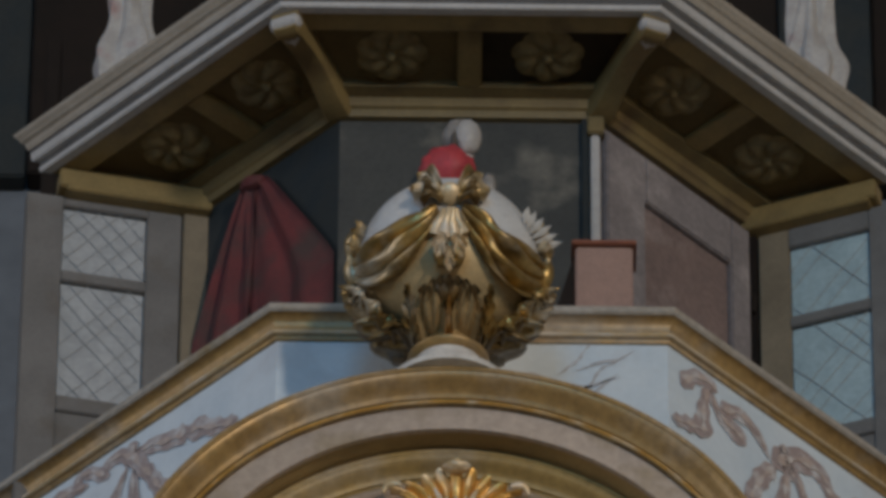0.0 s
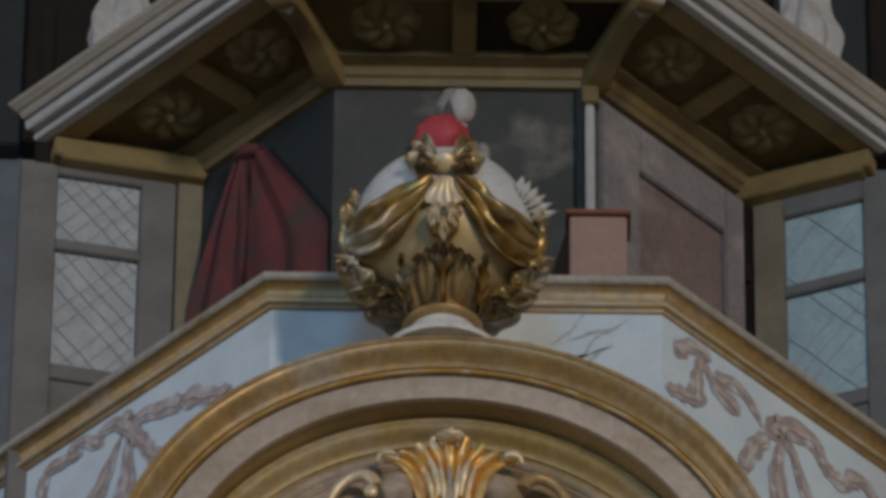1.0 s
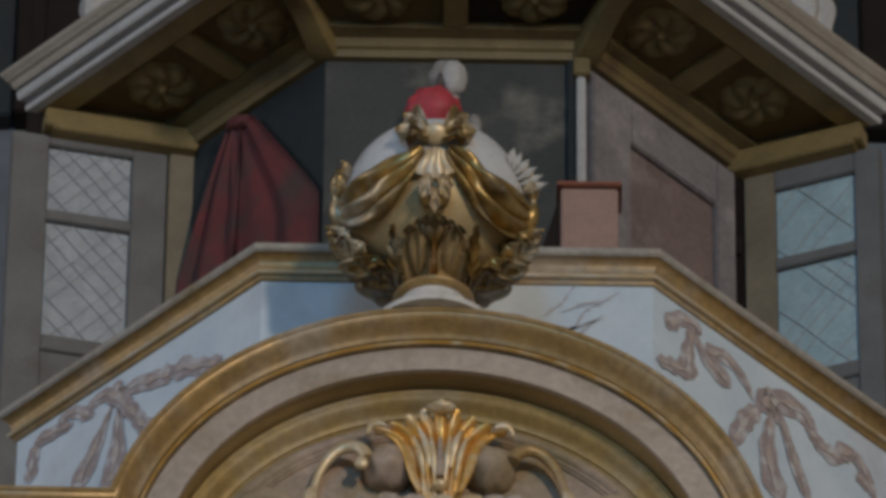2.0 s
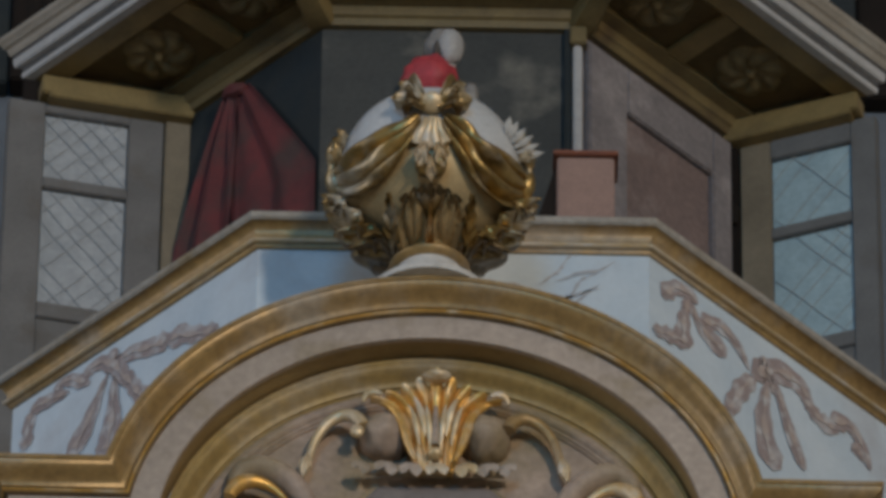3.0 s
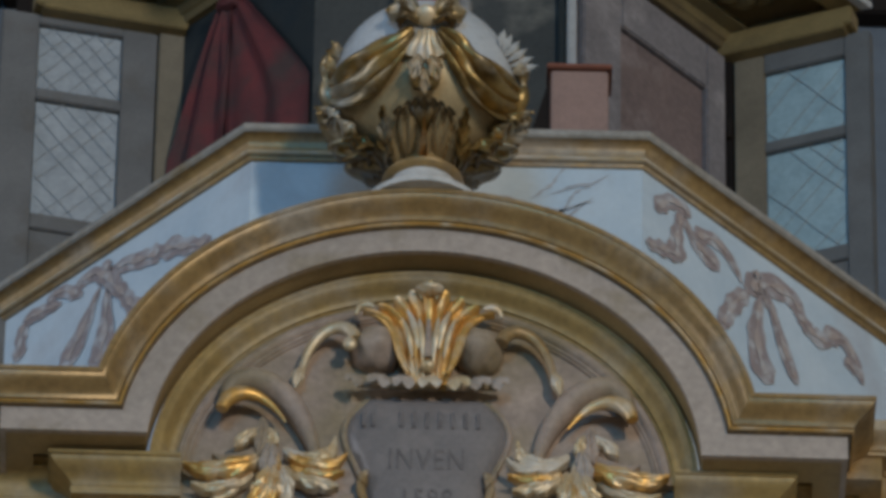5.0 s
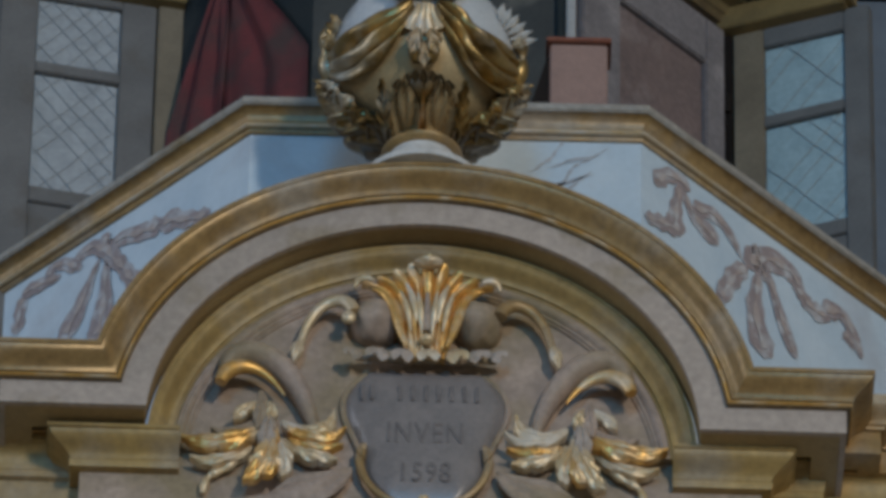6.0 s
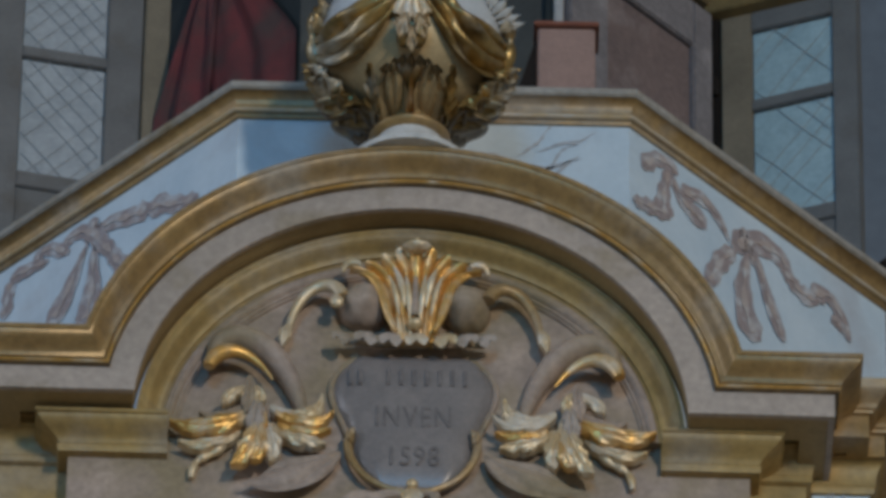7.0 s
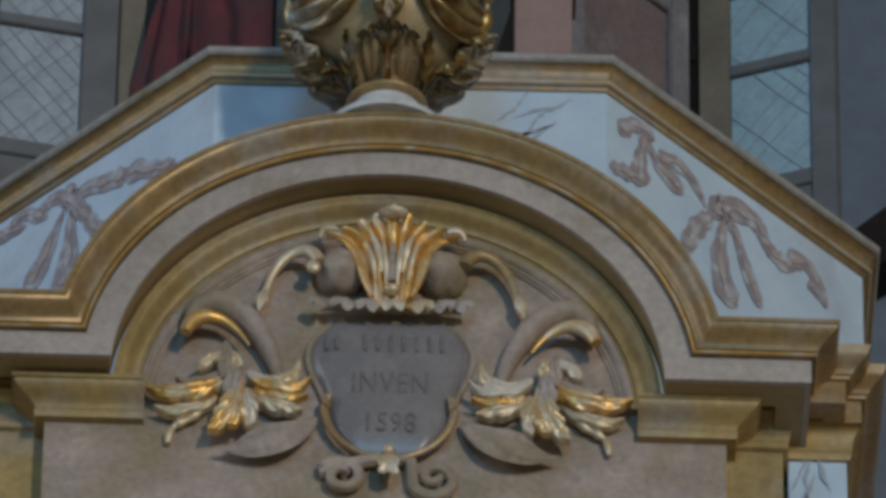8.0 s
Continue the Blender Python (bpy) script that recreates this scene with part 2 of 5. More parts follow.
def tube(bm, pts, radii, flat=1.0, up=(0, -1, 0), n=8):
    """A rounded strand through pts; flat squeezes it along up."""
    up = Vector(up)
    secs = []
    for i, p in enumerate(pts):
        p = Vector(p)
        d = (Vector(pts[min(i + 1, len(pts) - 1)]) - Vector(pts[max(i - 1, 0)])).normalized()
        s = d.cross(up)
        s = s.normalized() if s.length > 1e-5 else Vector((1, 0, 0))
        u = s.cross(d).normalized()
        r = radii[i] if isinstance(radii, (list, tuple)) else radii
        secs.append([p + s * (r * math.cos(2 * math.pi * k / n)) + u * (r * flat * math.sin(2 * math.pi * k / n)) for k in range(n)])
    return loft(bm, secs)


def leaf(bm, base, direction, normal, length, width, curl=0.4, lobes=4, rise=0.25, thick=0.007, bend=0.0, nu=34, nv=16, point=3.2):
    """An acanthus leaf: lobed edge, fluted face, a tip that rolls forward. bend turns it sideways on its way."""
    base, d, n = Vector(base), Vector(direction).normalized(), Vector(normal).normalized()
    n = (n - d * n.dot(d)).normalized()
    s = d.cross(n)
    grid = []
    x = y = side = 0.0
    for i in range(nu + 1):
        u = i / nu
        phi = rise * 2.0 * (1 - 1.7 * u) + curl * 4.2 * max(0.0, u - 0.68) / 0.32
        a = bend * u
        if i:
            step = length / nu
            x += step * math.cos(phi) * math.cos(a)
            side += step * math.cos(phi) * math.sin(a)
            y += step * math.sin(phi)
        body = (0.42 + 0.58 * math.sin(math.pi * min(1.0, 0.08 + 0.9 * u) ** 1.15)) * max(0.02, 1 - u ** point) ** (0.85 if point < 5 else 0.5)
        cut = abs(math.sin(math.pi * (lobes * u - 0.9))) ** 0.6
        w = width * 0.5 * body
        dd = (d * math.cos(a) + s * math.sin(a)) * math.cos(phi) + n * math.sin(phi)
        ss = s * math.cos(a) - d * math.sin(a)
        nn = ss.cross(dd) * -1
        if nn.dot(n * math.cos(phi) - d * math.sin(phi)) < 0:
            nn = -nn
        mid = base + d * x + s * side + n * y
        row = []
        for j in range(nv + 1):
            v = 2 * j / nv - 1
            av = abs(v)
            reach = 1 - 0.42 * (1 - cut) * av ** 1.5
            ridge = abs(math.sin(math.pi * (lobes * u - 0.9 * av))) ** 0.8
            h = 0.16 * (1 - v * v) + 0.15 * ridge * av ** 0.6 * (0.3 + 0.7 * body) + 0.07 * math.exp(-(v / 0.12) ** 2)
            row.append(bm.verts.new(mid + ss * (w * v * reach) + dd * (width * 0.34 * av ** 1.6 * (1 - 0.75 * u)) + nn * (width * h * min(1, body * 1.1))))
        grid.append(row)
    faces = [bm.faces.new((grid[i][j], grid[i][j + 1], grid[i + 1][j + 1], grid[i + 1][j])) for i in range(nu) for j in range(nv)]
    bmesh.ops.solidify(bm, geom=faces, thickness=thick)
    return bm


def lathe(bm, cx, cy, profile, n=40):
    """A turned body of profile (radius, z)."""
    secs = []
    for k in range(n + 1):
        a = 2 * math.pi * k / n
        secs.append([(cx + r * math.cos(a), cy + r * math.sin(a), z) for r, z in profile])
    return loft(bm, secs, closed_profile=False)


def spiral(cx, cz, r0, r1, a0, a1, y, n=28, y1=None):
    """Points of a spiral in the wall's plane, angles in degrees."""
    out = []
    for i in range(n + 1):
        s = i / n
        a, r = radians(a0 + (a1 - a0) * s), r0 + (r1 - r0) * s
        out.append((cx + r * math.cos(a), y + ((y1 if y1 is not None else y) - y) * s, cz + r * math.sin(a)))
    return out

# ---- the church round the clock ----
X0, X1, Y0, Y1, H = -18.0, 18.0, -30.0, 3.2, 38.0
bm = bmesh.new(); box(bm, X0, X1, Y0, Y1, -0.3, 0.0)
structure("floor", bm, FLOORM, "worn grey stone church floor", "floor")
bm = bmesh.new(); box(bm, X0, X1, Y0, Y1, H, H + 0.4)
structure("ceiling", bm, HALL, "plain pale stone church vault", "ceiling")
bm = bmesh.new(); box(bm, X0, X1, Y1, Y1 + 0.5, 0, H)
structure("wall_north", bm, BACKWALL, "dim blue-grey stone wall behind the clock", "wall")


def wall_with_holes(name, along, fixed, thick, lo, hi, holes, label):
    """A church wall along x or y with window openings (from, to, sill, head) through it, in order."""
    bm = bmesh.new()
    blocks, at = [], lo
    for h0, h1, z0, z1 in holes:
        blocks += [(at, h0, 0, H), (h0, h1, 0, z0), (h0, h1, z1, H)]
        at = h1
    blocks.append((at, hi, 0, H))
    for a0, a1, b0, b1 in blocks:
        if along == "x":
            box(bm, a0, a1, fixed, fixed + thick, b0, b1)
        else:
            box(bm, fixed, fixed + thick, a0, a1, b0, b1)
    return structure(name, bm, HALL, label, "wall")


wall_with_holes("wall_south", "x", Y0 - 0.5, 0.5, X0, X1, [(-6.0, 0.0, 11.0, 23.0), (10.6, 14.0, 14.6, 20.6)], "pale stone church wall with two tall windows")
wall_with_holes("wall_west", "y", X0 - 0.5, 0.5, Y0, Y1, [(-11.5, -4.5, 17.0, 27.0)], "pale stone church side wall with a window")
bm = bmesh.new(); box(bm, X1, X1 + 0.5, Y0, Y1, 0, H)
structure("wall_east", bm, HALL, "pale stone church side wall", "wall")

# ---- clock case: plan ----
CX = 0.037                      # axis of the octagonal storey
ZC, R1, EAVE = 16.395, 0.622, 0.030   # arch centre, inner radius of its fascia, rise of the eaves above the centre
TY = 0.133                      # face of the tympanum
PAR = [(CX - 0.45 - 0.735, 2.0), (CX - 0.45 - 0.735, 0.365 + 0.735), (CX - 0.45, 0.365), (CX + 0.466, 0.365), (CX + 0.466 + 0.635, 0.365 + 0.635), (CX + 0.466 + 0.635, 1.9)]
FACE, DIAG, DIAR = 0.314, 0.326, 0.378
INN = [(CX - FACE - DIAG, 1.75), (CX - FACE - DIAG, 0.70 + DIAG), (CX - FACE, 0.70), (CX + FACE, 0.70), (CX + FACE + DIAR, 0.70 + DIAR), (CX + FACE + DIAR, 1.75)]
PTOP, SOFF, DECK = 17.706, 18.70, 17.45

# lower body down to the floor
bm = bmesh.new()
box(bm, -1.045, 1.045, 0.315, 2.0, 0, 16.385)
structure("clock_body_core", bm, STONE, "plain grey stone body of the clock below the pediment", "clock case")

# ---- pediment with the round arch ----
ped = thing("arched_pediment", (0, 0.133, 16.3), "gilded and mauve-grey arched pediment crowning the clock case", "pediment")


YAW = radians(0.5)               # the pediment's front is turned a little towards the west


def turned(ob):
    """Turns a thing of the pediment's front about the east end of the arch."""
    pivot = Vector((0.45, TY, ob.location.z))
    ob.location = pivot + Matrix.Rotation(YAW, 3, "Z") @ (ob.location - pivot)
    ob.rotation_euler = (0, 0, YAW)
    return ob


turned(ped)


def arched_cornice(profile, end, back):
    """Profile (up from the lower edge, y) along eaves and arch, mitred, with returns at both ends."""
    N = 56
    west, east = EAVE + 0.024, EAVE
    start = [(math.asin((max(0.0, n) + west) / (R1 + n)), math.asin((max(0.0, n) + east) / (R1 + n))) for n, y in profile]
    EZ, WZ = ZC + east, ZC + west
    secs = [[(-end + y, back, WZ + n) for n, y in profile], [(-end + y, y, WZ + n) for n, y in profile]]
    for i in range(N + 1):
        row = []
        for (n, y), (s0, s1) in zip(profile, start):
            a = math.pi - s0 - (math.pi - s0 - s1) * i / N
            row.append(((R1 + n) * math.cos(a), y, ZC + (R1 + n) * math.sin(a)))
        secs.append(row)
    secs += [[(end - y, y, EZ + n) for n, y in profile], [(end - y, back, EZ + n) for n, y in profile]]
    return loft(bmesh.new(), secs)


part("fascia", arched_cornice([(0, 0.014), (0, 0.0), (0.066, 0.0), (0.066, 0.014)], 0.950, 0.28), FASCIA, ped, "pale mauve-grey fascia")
part("eaves_soffit", arched_cornice([(0.004, 0.0145), (0.004, 0.09), (0.06, 0.09), (0.06, 0.0145)], 0.965, 0.279), SOFFIT, ped, "shaded brown underside of the eaves")
part("cornice_moulding", arched_cornice([(0.066, 0.075), (0.066, -0.006), (0.070, -0.010), (0.076, -0.010), (0.080, -0.006), (0.080, -0.014)] +
     [(n, y) for y, n in cyma(-0.016, 0.082, -0.058, 0.124)] + [(0.126, -0.062), (0.136, -0.062), (0.136, 0.28), (0.1, 0.28), (0.1, 0.075)], 0.950, 0.285), GILT, ped, "gilt ogee moulding")
part("cornice_bead", arched_cornice([(0.069, -0.0085), (0.0695, -0.0125), (0.0715, -0.0145), (0.0745, -0.0145), (0.0765, -0.0125), (0.077, -0.0085)], 0.950, 0.284), GOLD, ped, "burnished gilt bead")

# slightly raised dark strip draws the shaded line under the bead
part("cornice_groove_shade", arched_cornice([(0.0650, 0.004), (0.0650, -0.011), (0.0688, -0.011), (0.0688, 0.004)], 0.950, 0.283), DARK_GILT, ped, "dark strip below the bead, coloured as groove shade")

# archivolt inside the arch
prof = [(0.618, 0.075), (0.618, 0.066), (0.608, 0.066)] + [(r, y) for y, r in cyma(0.070, 0.605, 0.105, 0.572)] + [(0.568, 0.106), (0.568, 0.113), (0.562, 0.113), (0.562, 0.2), (0.618, 0.2)]


def half_round(profile, lift):
    """A ring under the arch, cut level at lift above the centre."""
    secs = []
    for i in range(57):
        row = []
        for r, y in profile:
            s = math.asin(lift / r)
            a = math.pi - s - (math.pi - 2 * s) * i / 56
            row.append((r * math.cos(a), y, ZC + r * math.sin(a)))
        secs.append(row)
    return loft(bmesh.new(), secs)


part("archivolt", half_round(prof, 0.034), ARCHGILT, ped, "gilt hollow archivolt")
part("inner_band", half_round([(0.560, 0.2), (0.560, 0.112), (0.548, 0.110), (0.541, 0.114), (0.538, 0.121), (0.533, 0.121), (0.530, 0.127), (0.526, 0.127), (0.526, 0.2)], 0.034), STONE, ped, "grey beaded inner arch band")

bm = bmesh.new()
outline = [(-0.765, 15.4), (0.765, 15.4), (0.765, 16.45), (0.60, 16.45)] + [(0.60 * math.cos(math.pi * i / 40), ZC + 0.05 + 0.56 * math.sin(math.pi * i / 40)) for i in range(1, 40)] + [(-0.60, 16.45), (-0.765, 16.45)]
loft(bm, [[(x, TY, z) for x, z in outline], [(x, 0.31, z) for x, z in outline]])
part("tympanum", bm, STONE, ped, "mauve-grey plastered tympanum")

bed = [(0, 16.332), (0.010, 16.332), (0.012, 16.340), (0.012, 16.350), (0.006, 16.354)] + cyma(0.010, 16.357, 0.058, 16.402) + [(0.064, 16.405), (0.064, 16.4135), (0, 16.4135)]
bed = [(o + 0.012 if o else 0, z + 0.0165) for o, z in bed]
for sx in (-1, 1):
    path = [(-0.765, 0.30), (-0.765, TY), (-0.543, TY)] if sx < 0 else [(0.565, TY), (0.765, TY), (0.765, 0.30)]
    part("bed_moulding", sweep_plan(bmesh.new(), path, [(o, z + (0.012 if sx < 0 else 0.0)) for o, z in bed]), ARCHGILT, ped, "gilt bed moulding under the eaves")

# ---- set-back entablature on either side ----
UPS = 0.042                      # rise of the set-back cornice
for sx in (-1, 1):
    side = thing("side_entablature", (sx * 0.95, 0.3, 16.3), "set-back gilded cornice beside the arched pediment", "cornice", "side entablatures")
    turned(side)
    for k, (dy, end) in enumerate(((0.12, 1.035), (0.19, 1.075))):
        mk = lambda prof: sweep_plan(bmesh.new(), [(0.70, dy), (end, dy), (end, 0.187 if k == 0 else 1.2)] if sx > 0 else [(-end, 0.187 if k == 0 else 1.2), (-end, dy), (-0.70, dy)], [(o, z + 0.003 * k + 0.022 + UPS) for o, z in prof])
        part("fascia", mk([(0, 16.406), (0, 16.470), (-0.05, 16.470), (-0.05, 16.406)]), GILT, side)
        part("gilt_moulding", mk([(-0.05, 16.471), (0.008, 16.471), (0.010, 16.478), (0.014, 16.480)] + cyma(0.016, 16.482, 0.05, 16.522) + [(0.055, 16.536), (-0.05, 16.536)]), GILT, side, "gilt ogee moulding")
    for x1, y0, y1 in ((1.033, 0.122, 0.189), (1.073, 0.192, 1.15)):
        bm = bmesh.new(); box(bm, *((0.70, x1) if sx > 0 else (-x1, -0.70)), y0, y1, 16.436 + UPS, 16.475 + UPS)
        part("soffit_board", bm, SOFFIT, side, "brown-gold soffit board")
    bm = bmesh.new()
    sweep_plan(bm, [(0.765, 0.19), (0.895, 0.19), (0.895, 0.31)] if sx > 0 else [(-0.955, 0.31), (-0.955, 0.19), (-0.765, 0.19)], [(0, 15.4), (0, 16.335 + UPS), (0.012, 16.34 + UPS), (0.012, 16.357 + UPS)] + cove(0.014, 16.359 + UPS, 0.055, 16.415 + UPS) + [(0.058, 16.435 + UPS), (-0.06, 16.435 + UPS), (-0.06, 15.4)])
    part("pilaster_strip", bm, ARCHGILT, side, "brown-gold pilaster strip")
    bm = bmesh.new(); box(bm, *((0.91, 1.042) if sx > 0 else (-1.042, -0.97)), 0.236, 0.3148, 15.4, 16.352 + UPS, 0.002)
    part("marble_panel", bm, MARBLE, side, "white veined marble panel")
    lip = [(-0.02, 16.353), (0.006, 16.353), (0.010, 16.360), (0.010, 16.372)] + cove(0.012, 16.374, 0.034, 16.430) + [(-0.02, 16.434)]
    lip = [(o, z + UPS) for o, z in lip]
    part("panel_cornice", sweep_plan(bmesh.new(), [(0.90, 0.236), (1.042, 0.236), (1.042, 0.9)] if sx > 0 else [(-1.042, 0.9), (-1.042, 0.236), (-0.96, 0.236)], lip), ARCHGILT, side, "brown-gilt cove above the marble")

# ---- octagonal parapet above the pediment ----
par = thing("octagonal_parapet", (CX, 0.4, 16.53), "white marbled octagonal parapet with painted garlands and gilt rail", "parapet")
for i in range(5):
    a, b = Vector(PAR[i]), Vector(PAR[i + 1])
    ia, ib = offset_path(PAR, -0.07)[i], offset_path(PAR, -0.07)[i + 1]
    bm = bmesh.new()
    loft(bm, [[(a.x, a.y, z), (b.x, b.y, z), (ib.x, ib.y, z), (ia.x, ia.y, z)] for z in (16.40, 17.64)])
    part("marble_panel", bm, MARBLE, par, "white marbled panel")
bm = bmesh.new()
part("rail_moulding", sweep_plan(bm, PAR, [(-0.07, 17.616), (0.006, 17.616), (0.008, 17.619), (0.010, 17.624), (0.017, 17.626), (0.018, 17.629), (0.018, 17.634), (0.012, 17.637)] + cove(0.012, 17.639, 0.036, 17.678) + [(-0.07, 17.678)]), GILT, par, "gilt cove moulding")
part("rail_bead", sweep_plan(bmesh.new(), PAR, [(0.0165, 17.6275), (0.0205, 17.6275), (0.0225, 17.6295), (0.0225, 17.6335), (0.0205, 17.6355), (0.0165, 17.6355)]), PALE_GILT, par, "worn pale gilt bead")
part("rail_cap", sweep_plan(bmesh.new(), PAR, [(-0.10, 17.679), (0.037, 17.679), (0.042, 17.684), (0.042, 17.700), (0.036, 17.706), (-0.10, 17.706)]), CAPM, par, "weathered grey-brown rail cap")
bm = bmesh.new()
poly = offset_path(PAR, -0.071)
loft(bm, [[(p.x, p.y, z) for p in poly] for z in (DECK - 0.05, DECK)])
part("gallery_floor", bm, WOOD, par, "grey wooden gallery floor")

# ---- upper storey walls ----
tower = thing("tower_storey", (CX, 1.0, DECK), "painted wooden octagonal storey behind the parapet", "clock tower")
mats = {0: PALE, 1: DARKBLUE, 2: GREYBLUE, 3: PALE, 4: PALE}
for i in range(5):
    a, b = Vector(INN[i]), Vector(INN[i + 1])
    ins = offset_path(INN, -0.05)
    bm = bmesh.new()
    loft(bm, [[(a.x, a.y, z), (b.x, b.y, z), (ins[i + 1].x, ins[i + 1].y, z), (ins[i].x, ins[i].y, z)] for z in (DECK, SOFF + 0.3)])
    part("wall_board", bm, mats[i], tower, {1: "dark blue painted board", 2: "faded slate-grey painted board"}.get(i, "pale lilac painted board"))

# ---- coffered soffit of the upper gallery ----
sof = thing("coffered_canopy", (CX, 0.5, SOFF), "dark coffered underside of the upper gallery with gilt ribs", "canopy")
OUT = offset_path(INN, 0.32)
ENDS = (0.08, 0.012)          # how far the canopy runs past its mitres
OUT[1] = OUT[1] + Vector((-1, 1)).normalized() * ENDS[0]
OUT[4] = OUT[4] + Vector((1, 1)).normalized() * ENDS[1]
ROSE_R = 0.086


def radial(i):
    """Unit vector outwards along the mitre at corner i of the inner octagon."""
    return (OUT[i] - Vector(INN[i])).normalized()


def lerp2(a, b, s):
    return Vector(a) * (1 - s) + Vector(b) * s


def rosette(cx, cy, z, turn, hand):
    """A flower of seven twisted petals that hangs under a coffer board."""
    bm = bmesh.new()
    NR, NA = 12, 64
    rows = []
    for i in range(NR + 1):
        r = ROSE_R * i / NR
        s = i / NR
        row = []
        for k in range(NA):
            a = 2 * math.pi * k / NA
            petal = abs(math.cos(3.5 * a + turn + hand * s * 2.4)) ** 0.6
            dome = math.sqrt(max(0.0, 1 - s * s))
            h = 0.020 * math.exp(-(s / 0.15) ** 4) + 0.004 * dome + 0.017 * petal * math.sin(math.pi * min(1.0, max(0.0, (s - 0.2) / 0.80))) ** 0.7
            if i == NR:
                h = 0.0
            edge = 1 + 0.16 * (petal - 0.7) * s * s
            row.append(bm.verts.new((cx + r * edge * math.cos(a), cy + r * edge * math.sin(a), z - h - 0.001)))
        rows.append(row)
    for a, b in zip(rows, rows[1:]):
        for k in range(NA):
            j = (k + 1) % NA
            bm.faces.new((a[k], a[j], b[j], b[k]))
    return bm


for i in (1, 2, 3):
    for half in (0, 1):
        q = [lerp2(INN[i], INN[i + 1], half / 2), lerp2(INN[i], INN[i + 1], (half + 1) / 2), lerp2(OUT[i], OUT[i + 1], (half + 1) / 2), lerp2(OUT[i], OUT[i + 1], half / 2)]
        bm = bmesh.new()
        loft(bm, [[(p.x, p.y, z) for p in q[::-1]] for z in (SOFF + 0.026, SOFF + 0.09)])
        # the front right board is much darker than the others
        board = part("coffer_board", bm, COFFER_DARK if (i, half) == (2, 1) else COFFER, sof, "near-black coffer board" if (i, half) == (2, 1) else "dark brown coffer board", smooth=False)
        c = (q[0] + q[1] + q[2] + q[3]) / 4
        part("rosette", rosette(c.x, c.y, SOFF + 0.026, i * 1.3 + half * 2.1, 1 if (i + half) % 2 else -1), ROSETTE, board, "dull gold carved rosette", sharp=60)
part("inner_rib", sweep_plan(bmesh.new(), INN, [(-0.01, SOFF - 0.05), (0.018, SOFF - 0.05), (0.022, SOFF - 0.03), (0.03, SOFF - 0.025), (0.034, SOFF), (0.066, SOFF + 0.005), (0.066, SOFF + 0.0265), (-0.01, SOFF + 0.0265)], (1, 4), ENDS), RIBM, sof, "brown-ochre inner rib")
part("outer_rib", sweep_plan(bmesh.new(), INN, [(0.262, SOFF + 0.0265), (0.262, SOFF + 0.004), (0.267, SOFF), (0.325, SOFF), (0.325, SOFF + 0.0265)], (1, 4), ENDS), BEAM, sof, "ochre outer rib")
# cornice bands; dark strips between them paint in the shade of grooves
for name, mat, prof, lab in (
        ("cornice", GREY_CAP, [(0.3254, -0.002), (0.347, -0.002), (0.350, 0.001), (0.351, 0.013), (0.347, 0.017), (0.3254, 0.017)], "pale grey lower cornice band"),
        ("cornice_groove_shade", GROOVE, [(0.3254, 0.0175), (0.3465, 0.0175), (0.3525, 0.0285), (0.3254, 0.0285)], "dark slate line coloured as groove shade"),
        ("cornice", GREY_CAP, [(0.3254, 0.029), (0.364, 0.029), (0.368, 0.033), (0.370, 0.055), (0.3254, 0.055)], "pale grey upper cornice band"),
        ("cornice_groove_shade", GROOVE, [(0.3254, 0.0555), (0.368, 0.0555), (0.3735, 0.063), (0.3254, 0.063)], "dark slate line coloured as groove shade"),
        ("cornice_crown", CROWN, [(0.2, 0.0635), (0.376, 0.0635), (0.378, 0.069)] + cove(0.380, 0.070, 0.390, 0.084, 4) + [(0.393, 0.085), (0.393, 0.090)] + cyma(0.395, 0.091, 0.405, 0.102, 4) + [(0.408, 0.108), (0.2, 0.108)], "brown crown moulding")):
    part(name, sweep_plan(bmesh.new(), INN, [(o, SOFF + z) for o, z in prof], (1, 4), ENDS), mat, sof, lab)
bm = bmesh.new()
loft(bm, [[(p.x, p.y, z) for p in (*OUT[1:5], Vector(INN[4]), Vector(INN[3]), Vector(INN[2]), Vector(INN[1]))] for z in (SOFF + 0.092, SOFF + 0.105)])
part("deck_board", bm, WOOD, sof, "grey deck of the upper gallery", smooth=False)


def beam_between(p, q, width, z0, z1, bevel=0.004):
    p, q = Vector((p[0], p[1], z0)), Vector((q[0], q[1], z0))
    d = (q - p).normalized()
    s = d.cross(Vector((0, 0, 1)))
    return slab(bmesh.new(), p - s * width / 2, d, Vector((0, 0, 1)), (q - p).length, z1 - z0, width, bevel)


# ribs half-way along each face
MID = {1: 0.53, 2: 0.5, 3: 0.49}
for i in (1, 2, 3):
    a, b = lerp2(INN[i], INN[i + 1], 0.5), lerp2(OUT[i], OUT[i + 1], MID[i])
    d = (b - a).normalized()
    part("cross_rib", beam_between(a + d * 0.065, b - d * 0.057, 0.060, SOFF + 0.006, SOFF + 0.0265), BEAM, sof, "ochre cross rib")

